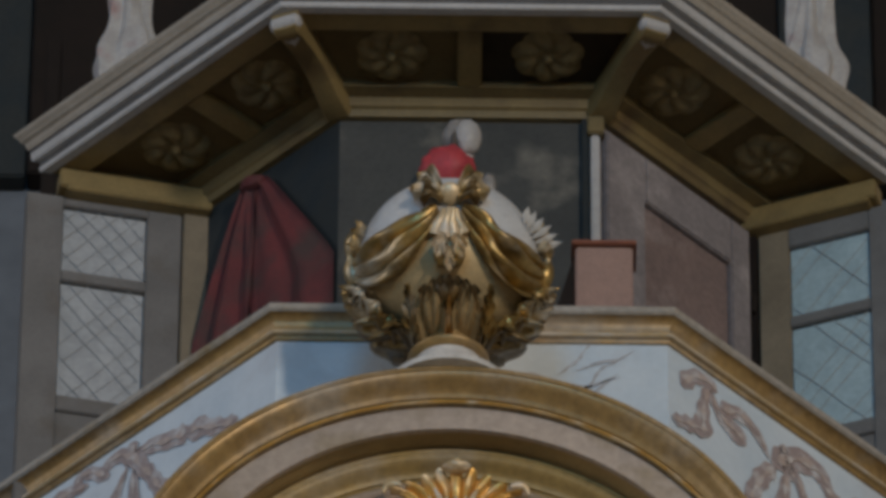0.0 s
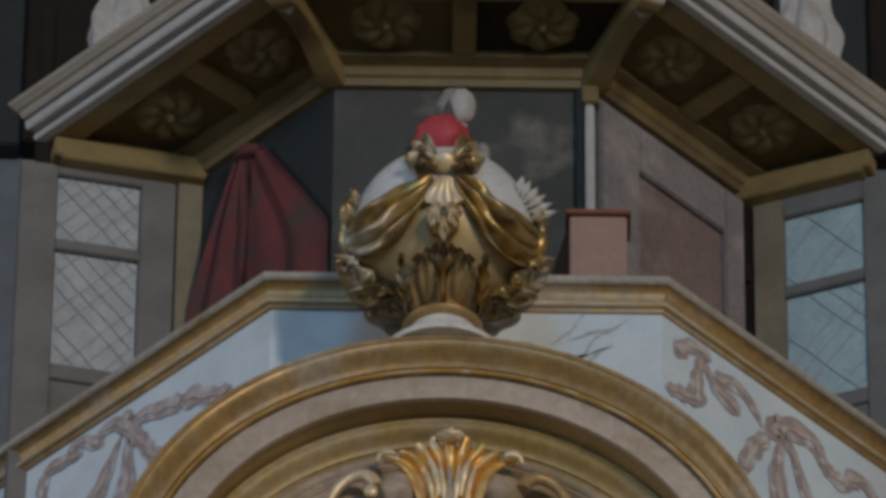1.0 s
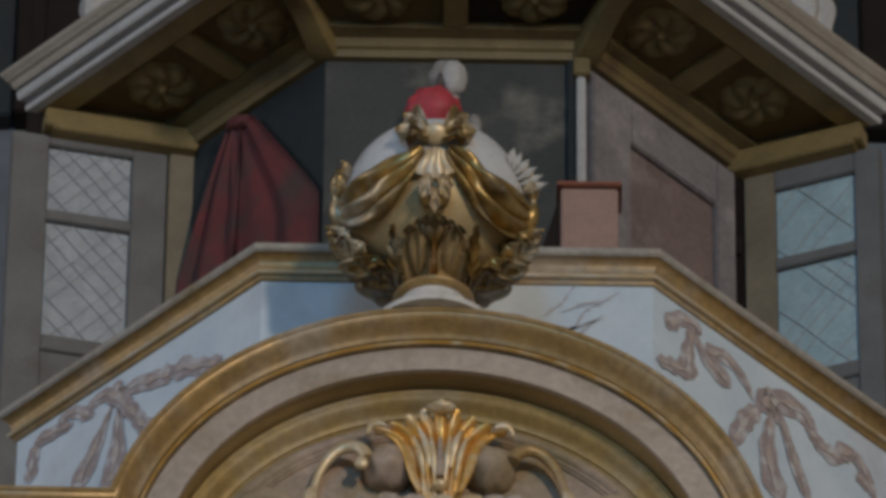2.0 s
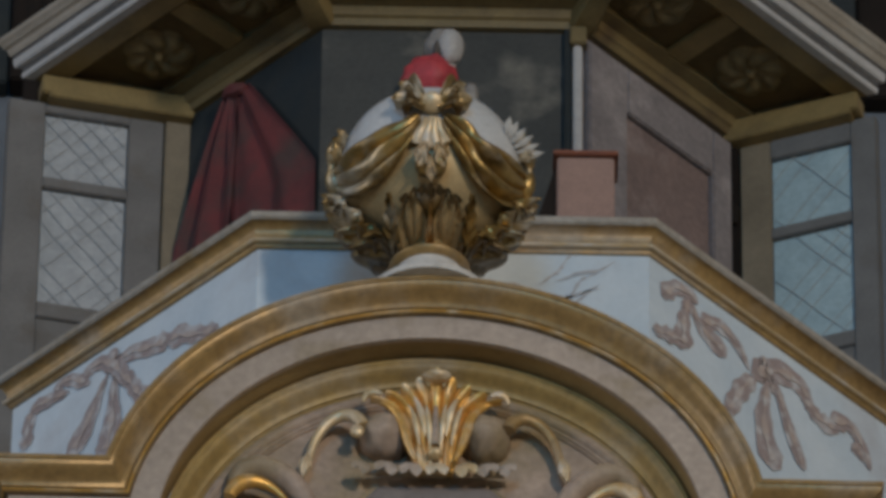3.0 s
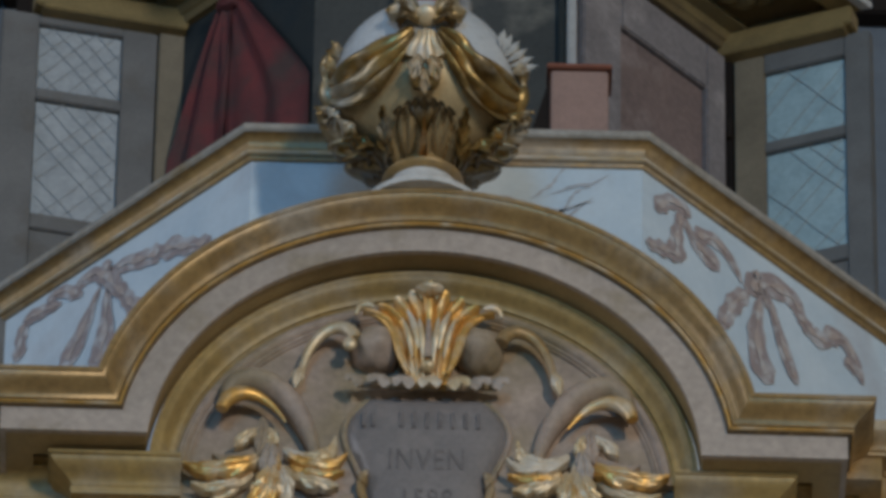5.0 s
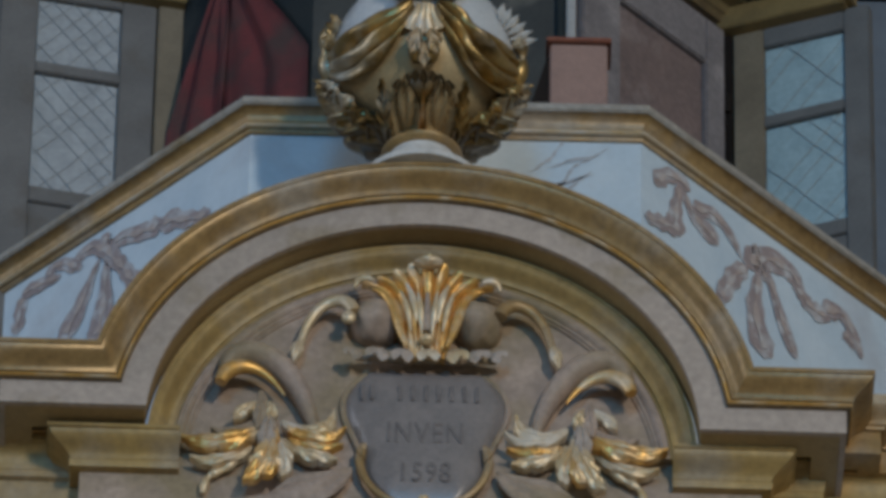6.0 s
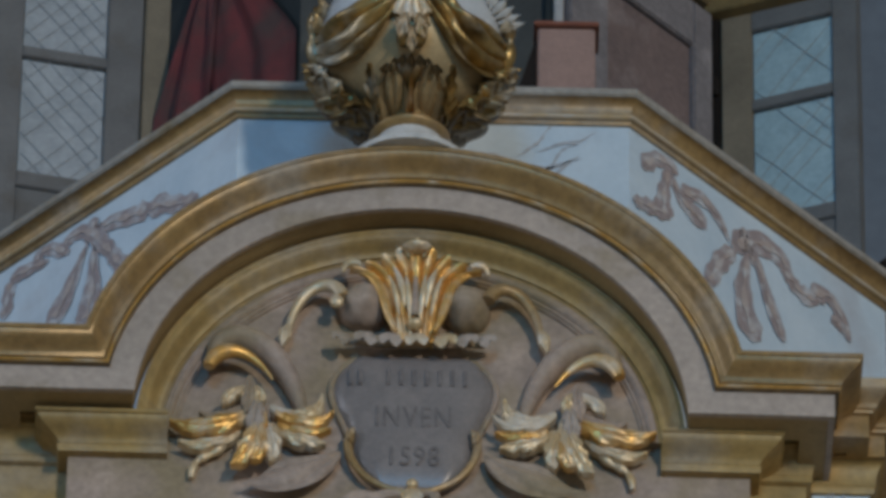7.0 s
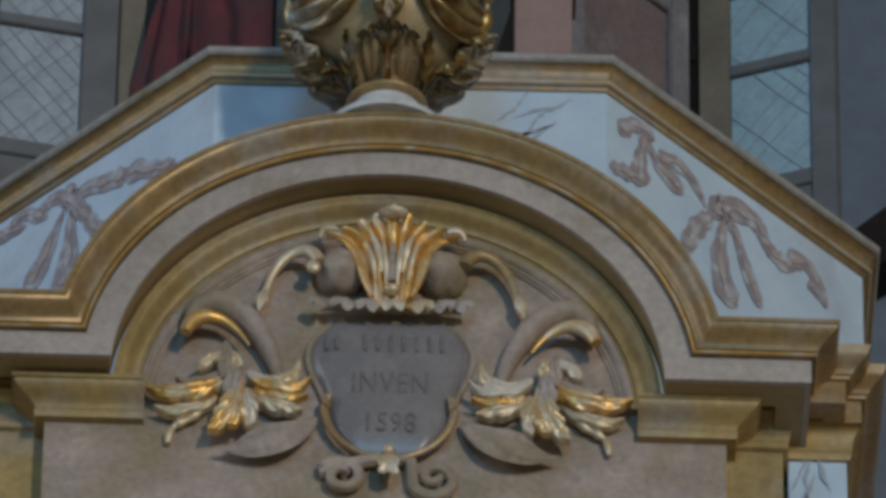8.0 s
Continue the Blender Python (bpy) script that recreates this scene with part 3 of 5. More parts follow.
# carved brackets at the two front corners
for i in (2, 3):
    a, d = Vector(INN[i]), radial(i)
    L = (OUT[i] - a).length
    s3 = Vector((d.y, -d.x, 0))
    secs = []
    for k in range(25):
        u = k / 24
        drop = 0.052 - 0.028 * math.sin(math.pi * u) ** 2 + 0.010 * math.exp(-((u - 0.93) / 0.05) ** 2)
        w = 0.034 - 0.004 * math.sin(math.pi * u)
        p = Vector((a.x, a.y, 0)) + Vector((d.x, d.y, 0)) * (0.012 + (L - 0.006) * u)
        secs.append([p + s3 * x + Vector((0, 0, z)) for x, z in ((-w, SOFF + 0.047), (-w, SOFF - drop + 0.012), (-w * 0.8, SOFF - drop + 0.002), (-w * 0.35, SOFF - drop), (w * 0.35, SOFF - drop), (w * 0.8, SOFF - drop + 0.002), (w, SOFF - drop + 0.012), (w, SOFF + 0.047))])
    br = part("bracket", loft(bmesh.new(), secs), BEAM, sof, "ochre scrolled bracket")
    bm = bmesh.new()
    tip = Vector((a.x, a.y, SOFF - 0.03)) + Vector((d.x, d.y, 0)) * (L - 0.004)
    tube(bm, [tip - s3 * 0.038, tip - s3 * 0.03, tip, tip + s3 * 0.03, tip + s3 * 0.038], [0.012, 0.02, 0.021, 0.02, 0.012], up=(0, 0, 1), n=14)
    leaf(bm, tip + Vector((0, 0, 0.004)), (-d.x, -d.y, -0.2), (0, 0, -1), 0.06, 0.05, 0.2, 2)
    part("bracket_end", bm, GREY_CAP, br, "pale carved scroll end")

# heavy beams that close the canopy at either end
for i in (1, 4):
    a, d = Vector(INN[i]), radial(i)
    L = (OUT[i] - a).length
    b = part("end_beam", beam_between(a - d * 0.01, a + d * (L - 0.012), 0.06, SOFF - 0.062, SOFF - 0.002), BEAM, sof, "ochre end beam")
    part("end_board", beam_between(a + d * 0.07, a + d * (L - 0.066), 0.02, SOFF - 0.001, SOFF + 0.0255, 0.001), COFFER, b, "dark brown end board")
    part("end_beam_fillet", beam_between(a - d * 0.005, a + d * (L - 0.03), 0.074, SOFF - 0.078, SOFF - 0.0625, 0.003), BEAM, b)

# ---- glazed screens at both ends of the gallery ----
def glazed_screen(i, s_in, s_out, total, zb, z_mid, zt, glass, gaps, wood, post, label):
    a2, d2 = Vector(INN[i]), radial(i)
    d, up = Vector((d2.x, d2.y, 0)), Vector((0, 0, 1))
    nrm = d.cross(up)
    if nrm.y > 0:
        nrm = -nrm
    base = Vector((a2.x, a2.y, 0))
    sc = thing("glazed_screen", (a2.x, a2.y, DECK), label, "glazed screen", "glazed screens of the gallery")

    def board(name, s0, s1, z0, z1, thick, mat, out=0.0, parent=None, lab=""):
        bm = bmesh.new()
        p = base + d * s0 + up * z0 + nrm * out
        slab(bm, p, d, up, s1 - s0, z1 - z0, thick if d.cross(up).dot(nrm) < 0 else -thick, 0.003)
        return part(name, bm, mat, parent or sc, lab)

    board("inner_stile", 0.026 if i == 4 else 0.062, s_in, DECK, 18.63, 0.035, post if i == 4 else wood)
    board("outer_stile", s_out, total, DECK, 18.63, 0.035, wood)
    board("top_rail", s_in, s_out, zt, 18.63, 0.033, wood)
    board("middle_rail", s_in, s_out, z_mid - 0.018, z_mid + 0.018, 0.033, wood)
    board("bottom_rail", s_in, s_out, zb - 0.05, zb, 0.034, wood)
    board("lower_panel", s_in, s_out, DECK, zb - 0.05, 0.02, wood, -0.006)
    # the right post is near-black to paint in the shaded gap by the door
    board("post", -0.005, 0.022 if i == 4 else 0.058, DECK, 18.63, 0.045, UP if i == 4 else post, 0.008, lab="corner post coloured dark as a shaded gap" if i == 4 else "brown corner post")
    for z0, z1 in ((zb, z_mid - 0.018), (z_mid + 0.018, zt)):
        pane = board("pane", s_in, s_out, z0, z1, 0.006, glass, -0.012, lab="old milky leaded glass")
        bm = bmesh.new()
        w, h, step = s_out - s_in, z1 - z0, 0.052
        rnd = random.Random(int(z0 * 1000) + i)
        for hand in (1, -1):
            c = -h
            while c < w + h:
                pts = []
                for k in range(41):
                    t = k / 40 * h
                    x = (c + t * 0.82) if hand > 0 else (c + h - t * 0.82 - 0.02)
                    if 0.002 < x < w - 0.002:
                        pts.append(base + d * (s_in + x + 0.0015 * math.sin(t * 40 + c * 30)) + up * (z0 + t) + nrm * (-0.0095))
                if len(pts) > 3 and rnd.random() > gaps:
                    tube(bm, pts, 0.0011, 0.7, up=nrm, n=5)
                c += step
        part("lead_came", bm, LEAD, pane, "thin dark lead lattice")
    return sc


glazed_screen(4, 0.104, 0.310, 0.375, 17.945, 18.316, 18.562, PANE_BLUE, 0.55, WOOD_BLUE, POSTM, "grey wooden screen with bluish leaded panes")
glazed_screen(1, 0.148, 0.357, 0.448, 17.976, 18.368, 18.598, PANE, 0.10, WOOD, POSTM, "grey wooden screen with milky leaded panes")

# ---- right wall panelling, centre pilaster ----
w0, wd = Vector((*INN[3], 0)), Vector((1, 1, 0)).normalized()
wn = Vector((1, -1, 0)).normalized()
UPV = Vector((0, 0, 1))
door = thing("panelled_door", (INN[3][0] + 0.2, INN[3][1] + 0.2, DECK), "faded rose panelled door with a pale lilac frame", "door")
bm = bmesh.new(); slab(bm, w0 + wd * 0.145 + UPV * DECK + wn * 0.002, wd, UPV, 0.30, 1.02, 0.008, 0.002)
part("door_panel", bm, PINK, door, "faded rose panel")
for s0, s1, z0, z1 in ((0.01, 0.143, DECK, 18.62), (0.447, 0.515, DECK, 18.62), (0.143, 0.447, 18.472, 18.62)):
    bm = bmesh.new(); slab(bm, w0 + wd * s0 + UPV * z0 + wn * 0.002, wd, UPV, s1 - s0, z1 - z0, 0.022, 0.004)
    part("door_frame", bm, PALE, door, "pale lilac frame board")
for hz in (18.36, 17.9):
    bm = bmesh.new(); tube(bm, [w0 + wd * 0.527 + wn * 0.02 + UPV * (hz + k) for k in (0, 0.01, 0.05, 0.06)], [0.006, 0.011, 0.011, 0.006], up=(0, -1, 0))
    part("hinge", bm, UP, door, "dark iron hinge")

post = thing("gallery_pilaster", (INN[3][0] - 0.012, 0.69, DECK), "slim pale pilaster between the painted boards", "pilaster")
bm = bmesh.new(); box(bm, INN[3][0] - 0.018, INN[3][0] + 0.004, 0.672, 0.699, DECK, 18.588, 0.004)
part("shaft", bm, GREY_CAP, post)
bm = bmesh.new(); box(bm, INN[3][0] - 0.026, INN[3][0] + 0.015, 0.668, 0.699, 18.590, 18.65, 0.004)
part("capital", bm, RIBM, post, "brown-ochre capital")
# added dark strip, the shade beside the pilaster put into colour
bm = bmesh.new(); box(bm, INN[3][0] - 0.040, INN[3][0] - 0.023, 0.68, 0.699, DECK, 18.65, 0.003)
part("shadow_strip", bm, DARKBLUE, post, "near-black strip coloured as shade by the pilaster")

# ---- red curtain on the dark board ----
c0, cd = Vector((*INN[1], 0)), Vector((1, -1, 0)).normalized()
cn = Vector((-1, -1, 0)).normalized()
cur = thing("red_curtain", (INN[1][0] + 0.15, INN[1][1] - 0.2, DECK), "dull crimson curtain gathered at its top against a dark board", "curtain")


def drape(bm, u_top, zt, spread0, spread1, folds, zb, phase, lean=0.0):
    NU, NV = 44, 26
    rows = []
    for j in range(NV + 1):
        t = j / NV
        row = []
        for i in range(NU + 1):
            s = i / NU
            x0, x1 = spread0(t), spread1(t)
            u = x0 + (x1 - x0) * s
            f = math.sin(2 * math.pi * folds * s + phase + 1.2 * t + 1.1 * math.sin(3.1 * s + 2.2 * t)) * (0.25 + 0.75 * t) + 0.7 * noise.noise(Vector((s * 5, t * 4, phase * 9)))
            z = zt - (zt - zb) * t - 0.10 * (abs(u - u_top) ** 1.1) * (1 - t)
            row.append(bm.verts.new(c0 + cd * u + UPV * z + cn * (0.026 + 0.015 * f)))
        rows.append(row)
    fs = [bm.faces.new((rows[j][i], rows[j][i + 1], rows[j + 1][i + 1], rows[j + 1][i])) for j in range(NV) for i in range(NU)]
    bmesh.ops.solidify(bm, geom=fs, thickness=0.004)


bm = bmesh.new()
drape(bm, 0.18, 18.60, lambda t: 0.15 - 0.155 * min(1, t / 0.36) ** 0.9, lambda t: 0.205 - 0.04 * t, 2.2, DECK + 0.01, 0.3)
part("drape", bm, RED, cur, sharp=70)
bm = bmesh.new()
drape(bm, 0.18, 18.605, lambda t: 0.165 + 0.055 * t, lambda t: 0.235 + 0.238 * min(1, t / 0.34) ** 0.95, 2.7, DECK + 0.01, 1.9)
part("drape", bm, RED, cur, sharp=70)
bm = bmesh.new()
tube(bm, [c0 + cd * (0.155 + 0.012 * k) + UPV * (18.598 + 0.006 * math.sin(k)) + cn * 0.03 for k in range(7)], [0.01, 0.018, 0.02, 0.021, 0.02, 0.017, 0.008], up=cn)
part("gathered_knot", bm, RED, cur)

# ---- wooden box on the parapet ----
bx = thing("wooden_box", (0.356, 0.42, PTOP), "faded terracotta-pink wooden box with a red-brown rim", "box")
bm = bmesh.new(); box(bm, 0.288, 0.424, 0.371, 0.46, PTOP, 17.936, 0.004)
part("body", bm, TERRA, bx)
bm = bmesh.new(); box(bm, 0.279, 0.433, 0.362, 0.465, 17.937, 17.952, 0.003)
part("rim", bm, RIM, bx, "red-brown rim")

# added dark wedge stands in for the shaded gap beside the box
bm = bmesh.new()
loft(bm, [[(0.2865, y, 17.925), (0.2865, y, PTOP), (0.232, y, PTOP)] for y in (0.385, 0.43)])
part("gap_shade_wedge", bm, UP, bx, "near-black wedge added as the shaded gap")

# ---- small robed statue behind the globe ----
def blob(bm, c, r, n=16, wob=0.0, seed=0, mi=0):
    res = bmesh.ops.create_uvsphere(bm, u_segments=n, v_segments=n // 2 + 2, radius=1, matrix=Matrix.Identity(4))
    for v in res["verts"]:
        w = 1 + wob * noise.noise(Vector(v.co) * 2.2 + Vector((seed, 0, 0)))
        v.co = Vector((c[0] + v.co.x * r[0] * w, c[1] + v.co.y * r[1] * w, c[2] + v.co.z * r[2] * w))
    for f in {f for v in res["verts"] for f in v.link_faces}:
        f.material_index = mi
    return bm


def robed_statue(name, at, height, mats, label, turn=0.0, group="", girth=1.0, folds=9, deep=0.13):
    """A plain robed figure as one mesh: folded skirt, shoulders, head; slots: robe, head, hair, dark lock."""
    bm = bmesh.new()
    x, y, z = at
    h = height
    secs = []
    for j in range(30):
        t = j / 29
        r = girth * h * min(1, 0.72 + 5 * t) * (0.16 - 0.075 * t + 0.03 * math.exp(-((t - 0.86) / 0.12) ** 2)) * (1 if t < 0.8 else 0.8) if t < 0.95 else h * 0.04
        ring = []
        for k in range(72):
            a = 2 * math.pi * k / 72 + 0.35 * math.sin(4 * t + turn)
            f = 1 + (0.42 * math.exp(-((t - 0.30) / 0.11) ** 2) if deep > 0.2 else 0) + deep * (1 - 0.6 * t) * (math.sin(folds * a + 3 * t + turn) + 0.6 * math.sin((folds + 4) * a - 5 * t)) + 0.5 * deep * math.sin(9 * t + 2 * a + turn)
            ring.append((x + r * f * math.cos(a), y + 0.72 * r * f * math.sin(a), z + h * 0.86 * t))
        secs.append(ring)
    loft(bm, secs)
    for sx in (-1, 1):
        blob(bm, (x + (sx * 0.036 - 0.012) * h, y - h * 0.02, z + h * 0.81), (h * 0.030, h * 0.042, h * 0.05), 14, 0.2, sx)
    blob(bm, (x - h * 0.012, y - h * 0.022, z + h * 0.818), (h * 0.060, h * 0.054, h * 0.062), 22, 0.25, 9)
    blob(bm, (x + h * 0.034, y - h * 0.026, z + h * 0.918), (h * 0.032, h * 0.034, h * 0.050), 20, 0.1, 3, 1)
    blob(bm, (x + h * 0.016, y + h * 0.000, z + h * 0.938), (h * 0.042, h * 0.048, h * 0.048), 20, 0.15, 5, 2)
    blob(bm, (x + h * 0.004, y - h * 0.034, z + h * 0.900), (h * 0.008, h * 0.016, h * 0.030), 14, 0.2, 6, 3)
    blob(bm, (x + h * 0.030, y - h * 0.008, z + h * 0.880), (h * 0.018, h * 0.02, h * 0.03), 14, 0.1, 7, 1)
    blob(bm, (x + h * 0.082, y - h * 0.03, z + h * 0.765), (h * 0.018, h * 0.012, h * 0.04), 12, 0.3, 8, 2)
    ob = part(name, bm, mats, None, sharp=70)
    return tagged(ob, label, "statue", group)


LOCK = material("dark_painted_lock", (0.085, 0.07, 0.06), (0.05, 0.042, 0.038), 0.7, 0, 40, 150, 0.3)
HAIR = material("grey_painted_hair", (0.28, 0.265, 0.25), (0.16, 0.15, 0.14), 0.6, 0, 40, 150, 0.3)
robed_statue("painted_statuette", (-0.003, 0.54, DECK), 1.055, [ROBE, STATUE, HAIR, LOCK], "small painted statuette in a red robe behind the globe", girth=0.44)
robed_statue("robed_statue", (-0.803, 0.81, SOFF + 0.105), 0.62, [STATUE, STATUE, STATUE, STATUE], "white robed statue standing on the upper gallery", 0.4, "statues on the upper gallery", 0.68, 5, 0.26)
robed_statue("robed_statue", (0.885, 0.83, SOFF + 0.105), 0.62, [STATUE, STATUE, STATUE, STATUE], "white robed statue standing on the upper gallery", 1.7, "statues on the upper gallery", 0.68, 5, 0.26)

# ---- dark storey and side posts behind ----
scr = thing("timber_screen", (0, 3.15, 20.75), "dark brown timber screen fixed to the wall behind", "screen")
for k in range(17):
    bm = bmesh.new(); box(bm, -2.2 + k * 0.26, -1.945 + k * 0.26, 3.12 + 0.015 * (k % 2), 3.199, 20.75, 23.6, 0.006)
    part("timber_board", bm, UP if k % 3 else DARKBLUE, scr)
for px in (-1.03,):
    pl = thing("dark_post", (px, 1.7, 16.385), "narrow near-black post beside the glazed screen", "post")
    bm = bmesh.new(); box(bm, px - 0.02, px + 0.02, 1.7, 1.78, 16.385, 19.9, 0.004)
    part("shaft", bm, UP, pl)
    bm = bmesh.new(); box(bm, px - 0.03, px + 0.03, 1.69, 1.79, 16.386, 16.5, 0.004)
    part("foot", bm, UP, pl)

# ---- dark bracket on the wall behind ----
br = thing("wall_bracket", (1.42, 3.1, 19.6), "dark slanting bracket on the blue-grey wall", "bracket")
bm = bmesh.new()
loft(bm, [[(x, y, z) for x, z in ((1.245, 19.58), (1.50, 19.83), (1.50, 19.60), (1.32, 19.47))] for y in (3.05, 3.199)])
part("brace", bm, UP, br)

# ---- globe finial on the arch ----
GC, GR = Vector((-0.012, 0.055, 17.562)), 0.214
glo = thing("globe_finial", (-0.012, 0.055, ZC + R1 + 0.136), "white globe finial with gilt swags, bow and acanthus leaves", "finial")
TILTG = radians(42.5)
GF, GU = Vector((0, -math.cos(TILTG), -math.sin(TILTG))), Vector((0, -math.sin(TILTG), math.cos(TILTG)))


def on_globe(a, b, lift=1.0):
    """A place on the lower front of the globe: a across, b upwards, both in radii."""
    q = math.sqrt(a * a + b * b)
    turn = math.asin(q) if q < 0.97 else math.asin(0.97) + (q - 0.97) * 2.6
    k = math.sin(turn) / q if q > 1e-6 else 1.0
    return GC + (Vector((a * k, 0, 0)) + GU * (b * k) + GF * math.cos(turn)) * GR * lift


def bez(p, q, r, s, n=26):
    out = []
    for i in range(n + 1):
        t = i / n
        out.append(tuple((1 - t) ** 3 * p[k] + 3 * (1 - t) ** 2 * t * q[k] + 3 * (1 - t) * t * t * r[k] + t ** 3 * s[k] for k in range(2)))
    return out


zsplit = GC.z - 0.05
up = [(GR * math.cos(a), GC.z + GR * math.sin(a)) for a in [radians(-13.5 + 103.5 * k / 26) for k in range(27)]]
lo = [(GR * math.cos(a), GC.z + GR * math.sin(a)) for a in [radians(-88 + 74.5 * k / 20) for k in range(21)]]
part("globe_top", lathe(bmesh.new(), GC.x, GC.y, up, 64), GLOBEWHITE, glo, "white painted upper globe")
part("globe_bowl", lathe(bmesh.new(), GC.x, GC.y, lo, 64), GLOBETAN, glo, "tan-gold lower globe")
z0 = ZC + R1 + 0.136
ped_prof = [(0.0, z0), (0.150, z0), (0.150, z0 + 0.016), (0.140, z0 + 0.022)] + [(0.126 - 0.046 * math.sin(k / 8 * math.pi / 2), z0 + 0.026 + 0.078 * k / 8) for k in range(9)] + [(0, z0 + 0.104)]
part("pedestal", lathe(bmesh.new(), GC.x, GC.y, ped_prof, 48), PLASTER, glo, "white turned pedestal")
ring = [(0.0, z0 + 0.104)] + [(0.078 + 0.018 * math.sin(math.pi * k / 8), z0 + 0.104 + 0.03 * k / 8) for k in range(9)] + [(0.07, z0 + 0.136), (0.052, z0 + 0.15), (0.05, z0 + 0.2), (0.06, z0 + 0.215), (0, z0 + 0.22)]
part("collar_ring", lathe(bmesh.new(), GC.x, GC.y, ring, 48), GILT, glo, "gilt collar ring")

# swags: a folded cloth from the bow to either side
for sx in (-1, 1):
    bm = bmesh.new()
    NV, NU = 60, 34
    rows = []
    for k in range(NV + 1):
        t = k / NV
        curve = bez((sx * (0.15 - 0.05 * t), 0.68 - 0.08 * t), (sx * (0.42 - 0.14 * t), 0.54 - 0.42 * t), (sx * (0.74 - 0.12 * t), (0.34 if sx < 0 else 0.28) - 0.68 * t), (sx * 1.02, (0.14 if sx < 0 else 0.0) - 0.24 * t), NU)
        row = []
        for i, (a, b) in enumerate(curve):
            u = i / NU
            f = abs(math.sin(math.pi * (2.6 * t + 0.3 * math.sin(5 * u + sx)))) ** 0.7 + 0.22 * math.sin(9 * u + 14 * t)
            row.append(bm.verts.new(on_globe(a, b, 1.015 + (0.05 + 0.09 * math.sin(math.pi * u)) * f)))
        rows.append(row)
    fs = [bm.faces.new((rows[j][i], rows[j][i + 1], rows[j + 1][i + 1], rows[j + 1][i])) for j in range(NV) for i in range(NU)]
    bmesh.ops.solidify(bm, geom=fs, thickness=-0.008 * sx)
    part("swag", bm, AGED_GOLD, glo, "folded gilt swag", sharp=75)
    bm = bmesh.new()
    tube(bm, [on_globe(sx * (0.96 + 0.05 * math.sin(3 * t)), 0.46 - 0.62 * t, 1.03 + 0.05 * math.sin(math.pi * t)) for t in [i / 14 for i in range(15)]], [0.008 + 0.014 * abs(math.sin(5.5 * i / 14)) for i in range(15)], 0.9, up=GF, n=9)
    part("swag_knot", bm, AGED_GOLD, glo, "knotted gilt swag end", sharp=75)
    for k, (a, b, l) in enumerate(((0.98, 0.34, 0.045), (1.0, 0.22, 0.045), (0.97, 0.45, 0.04))):
        bm = bmesh.new()
        leaf(bm, on_globe(sx * a * 0.96, b, 1.0), Vector((sx, 0, 0)) * 0.7 + GU * (0.9 - 0.35 * k) + GF * 0.2, GF, l, 0.036, 0.6, 2, 0.2, 0.005, nu=12, nv=8)
        part("side_leaf", bm, PALE_GILT if sx > 0 else AGED_GOLD, glo, "small worn side leaf", sharp=60)
    if sx > 0:
        for k in range(6):
            bm = bmesh.new()
            leaf(bm, on_globe(0.80 + 0.03 * k, 0.50 - 0.05 * k, 1.0), Vector((0.25 + 0.20 * k, 0, 0)) + GU * (1.0 - 0.14 * k), GF, 0.045 + 0.004 * k, 0.018, 0.2, 1, 0.1, 0.004, nu=10, nv=6)
            part("plume", bm, PLASTER, glo, "white feather-like plume", sharp=60)

bm = bmesh.new()
c = on_globe(0, 0.74, 1.11)
bmesh.ops.create_uvsphere(bm, u_segments=24, v_segments=12, radius=1, matrix=Matrix.Translation(c) @ GF.to_track_quat("Z", "Y").to_matrix().to_4x4() @ Matrix.Diagonal((0.027, 0.027, 0.012, 1)))
part("boss", bm, PALE_GILT, glo, "pale round boss")
bm = bmesh.new()
for k in range(4):
    a1 = (k - 1.5) * 0.10
    tube(bm, [on_globe(a1 * (0.4 + 0.6 * t) + 0.012 * math.sin(5 * t + k), 0.62 - (0.30 - 0.03 * abs(k - 1.5)) * t, 1.055 + 0.03 * math.sin(3 * t + k)) for t in [i / 12 for i in range(13)]], [0.007 + 0.007 * i / 12 for i in range(13)], 0.7, up=GF, n=8)
part("ribbon_tail", bm, PALE_GILT, glo, "pale gathered ribbon ends", sharp=75)

# carved boss of scrolls below the ribbon
for sx in (-1, 1):
    bm = bmesh.new()
    tube(bm, [on_globe(sx * (0.03 + 0.10 * t + 0.03 * math.sin(6 * t)), 0.20 + 0.10 * math.cos(4.5 * t) - 0.05 * t, 1.07 + 0.03 * math.sin(4 * t)) for t in [i / 16 for i in range(17)]], [0.006 + 0.009 * math.sin(math.pi * i / 16) for i in range(17)], 0.9, up=GF)
    part("scroll_boss", bm, AGED_GOLD, glo, "pale carved scroll", sharp=70)


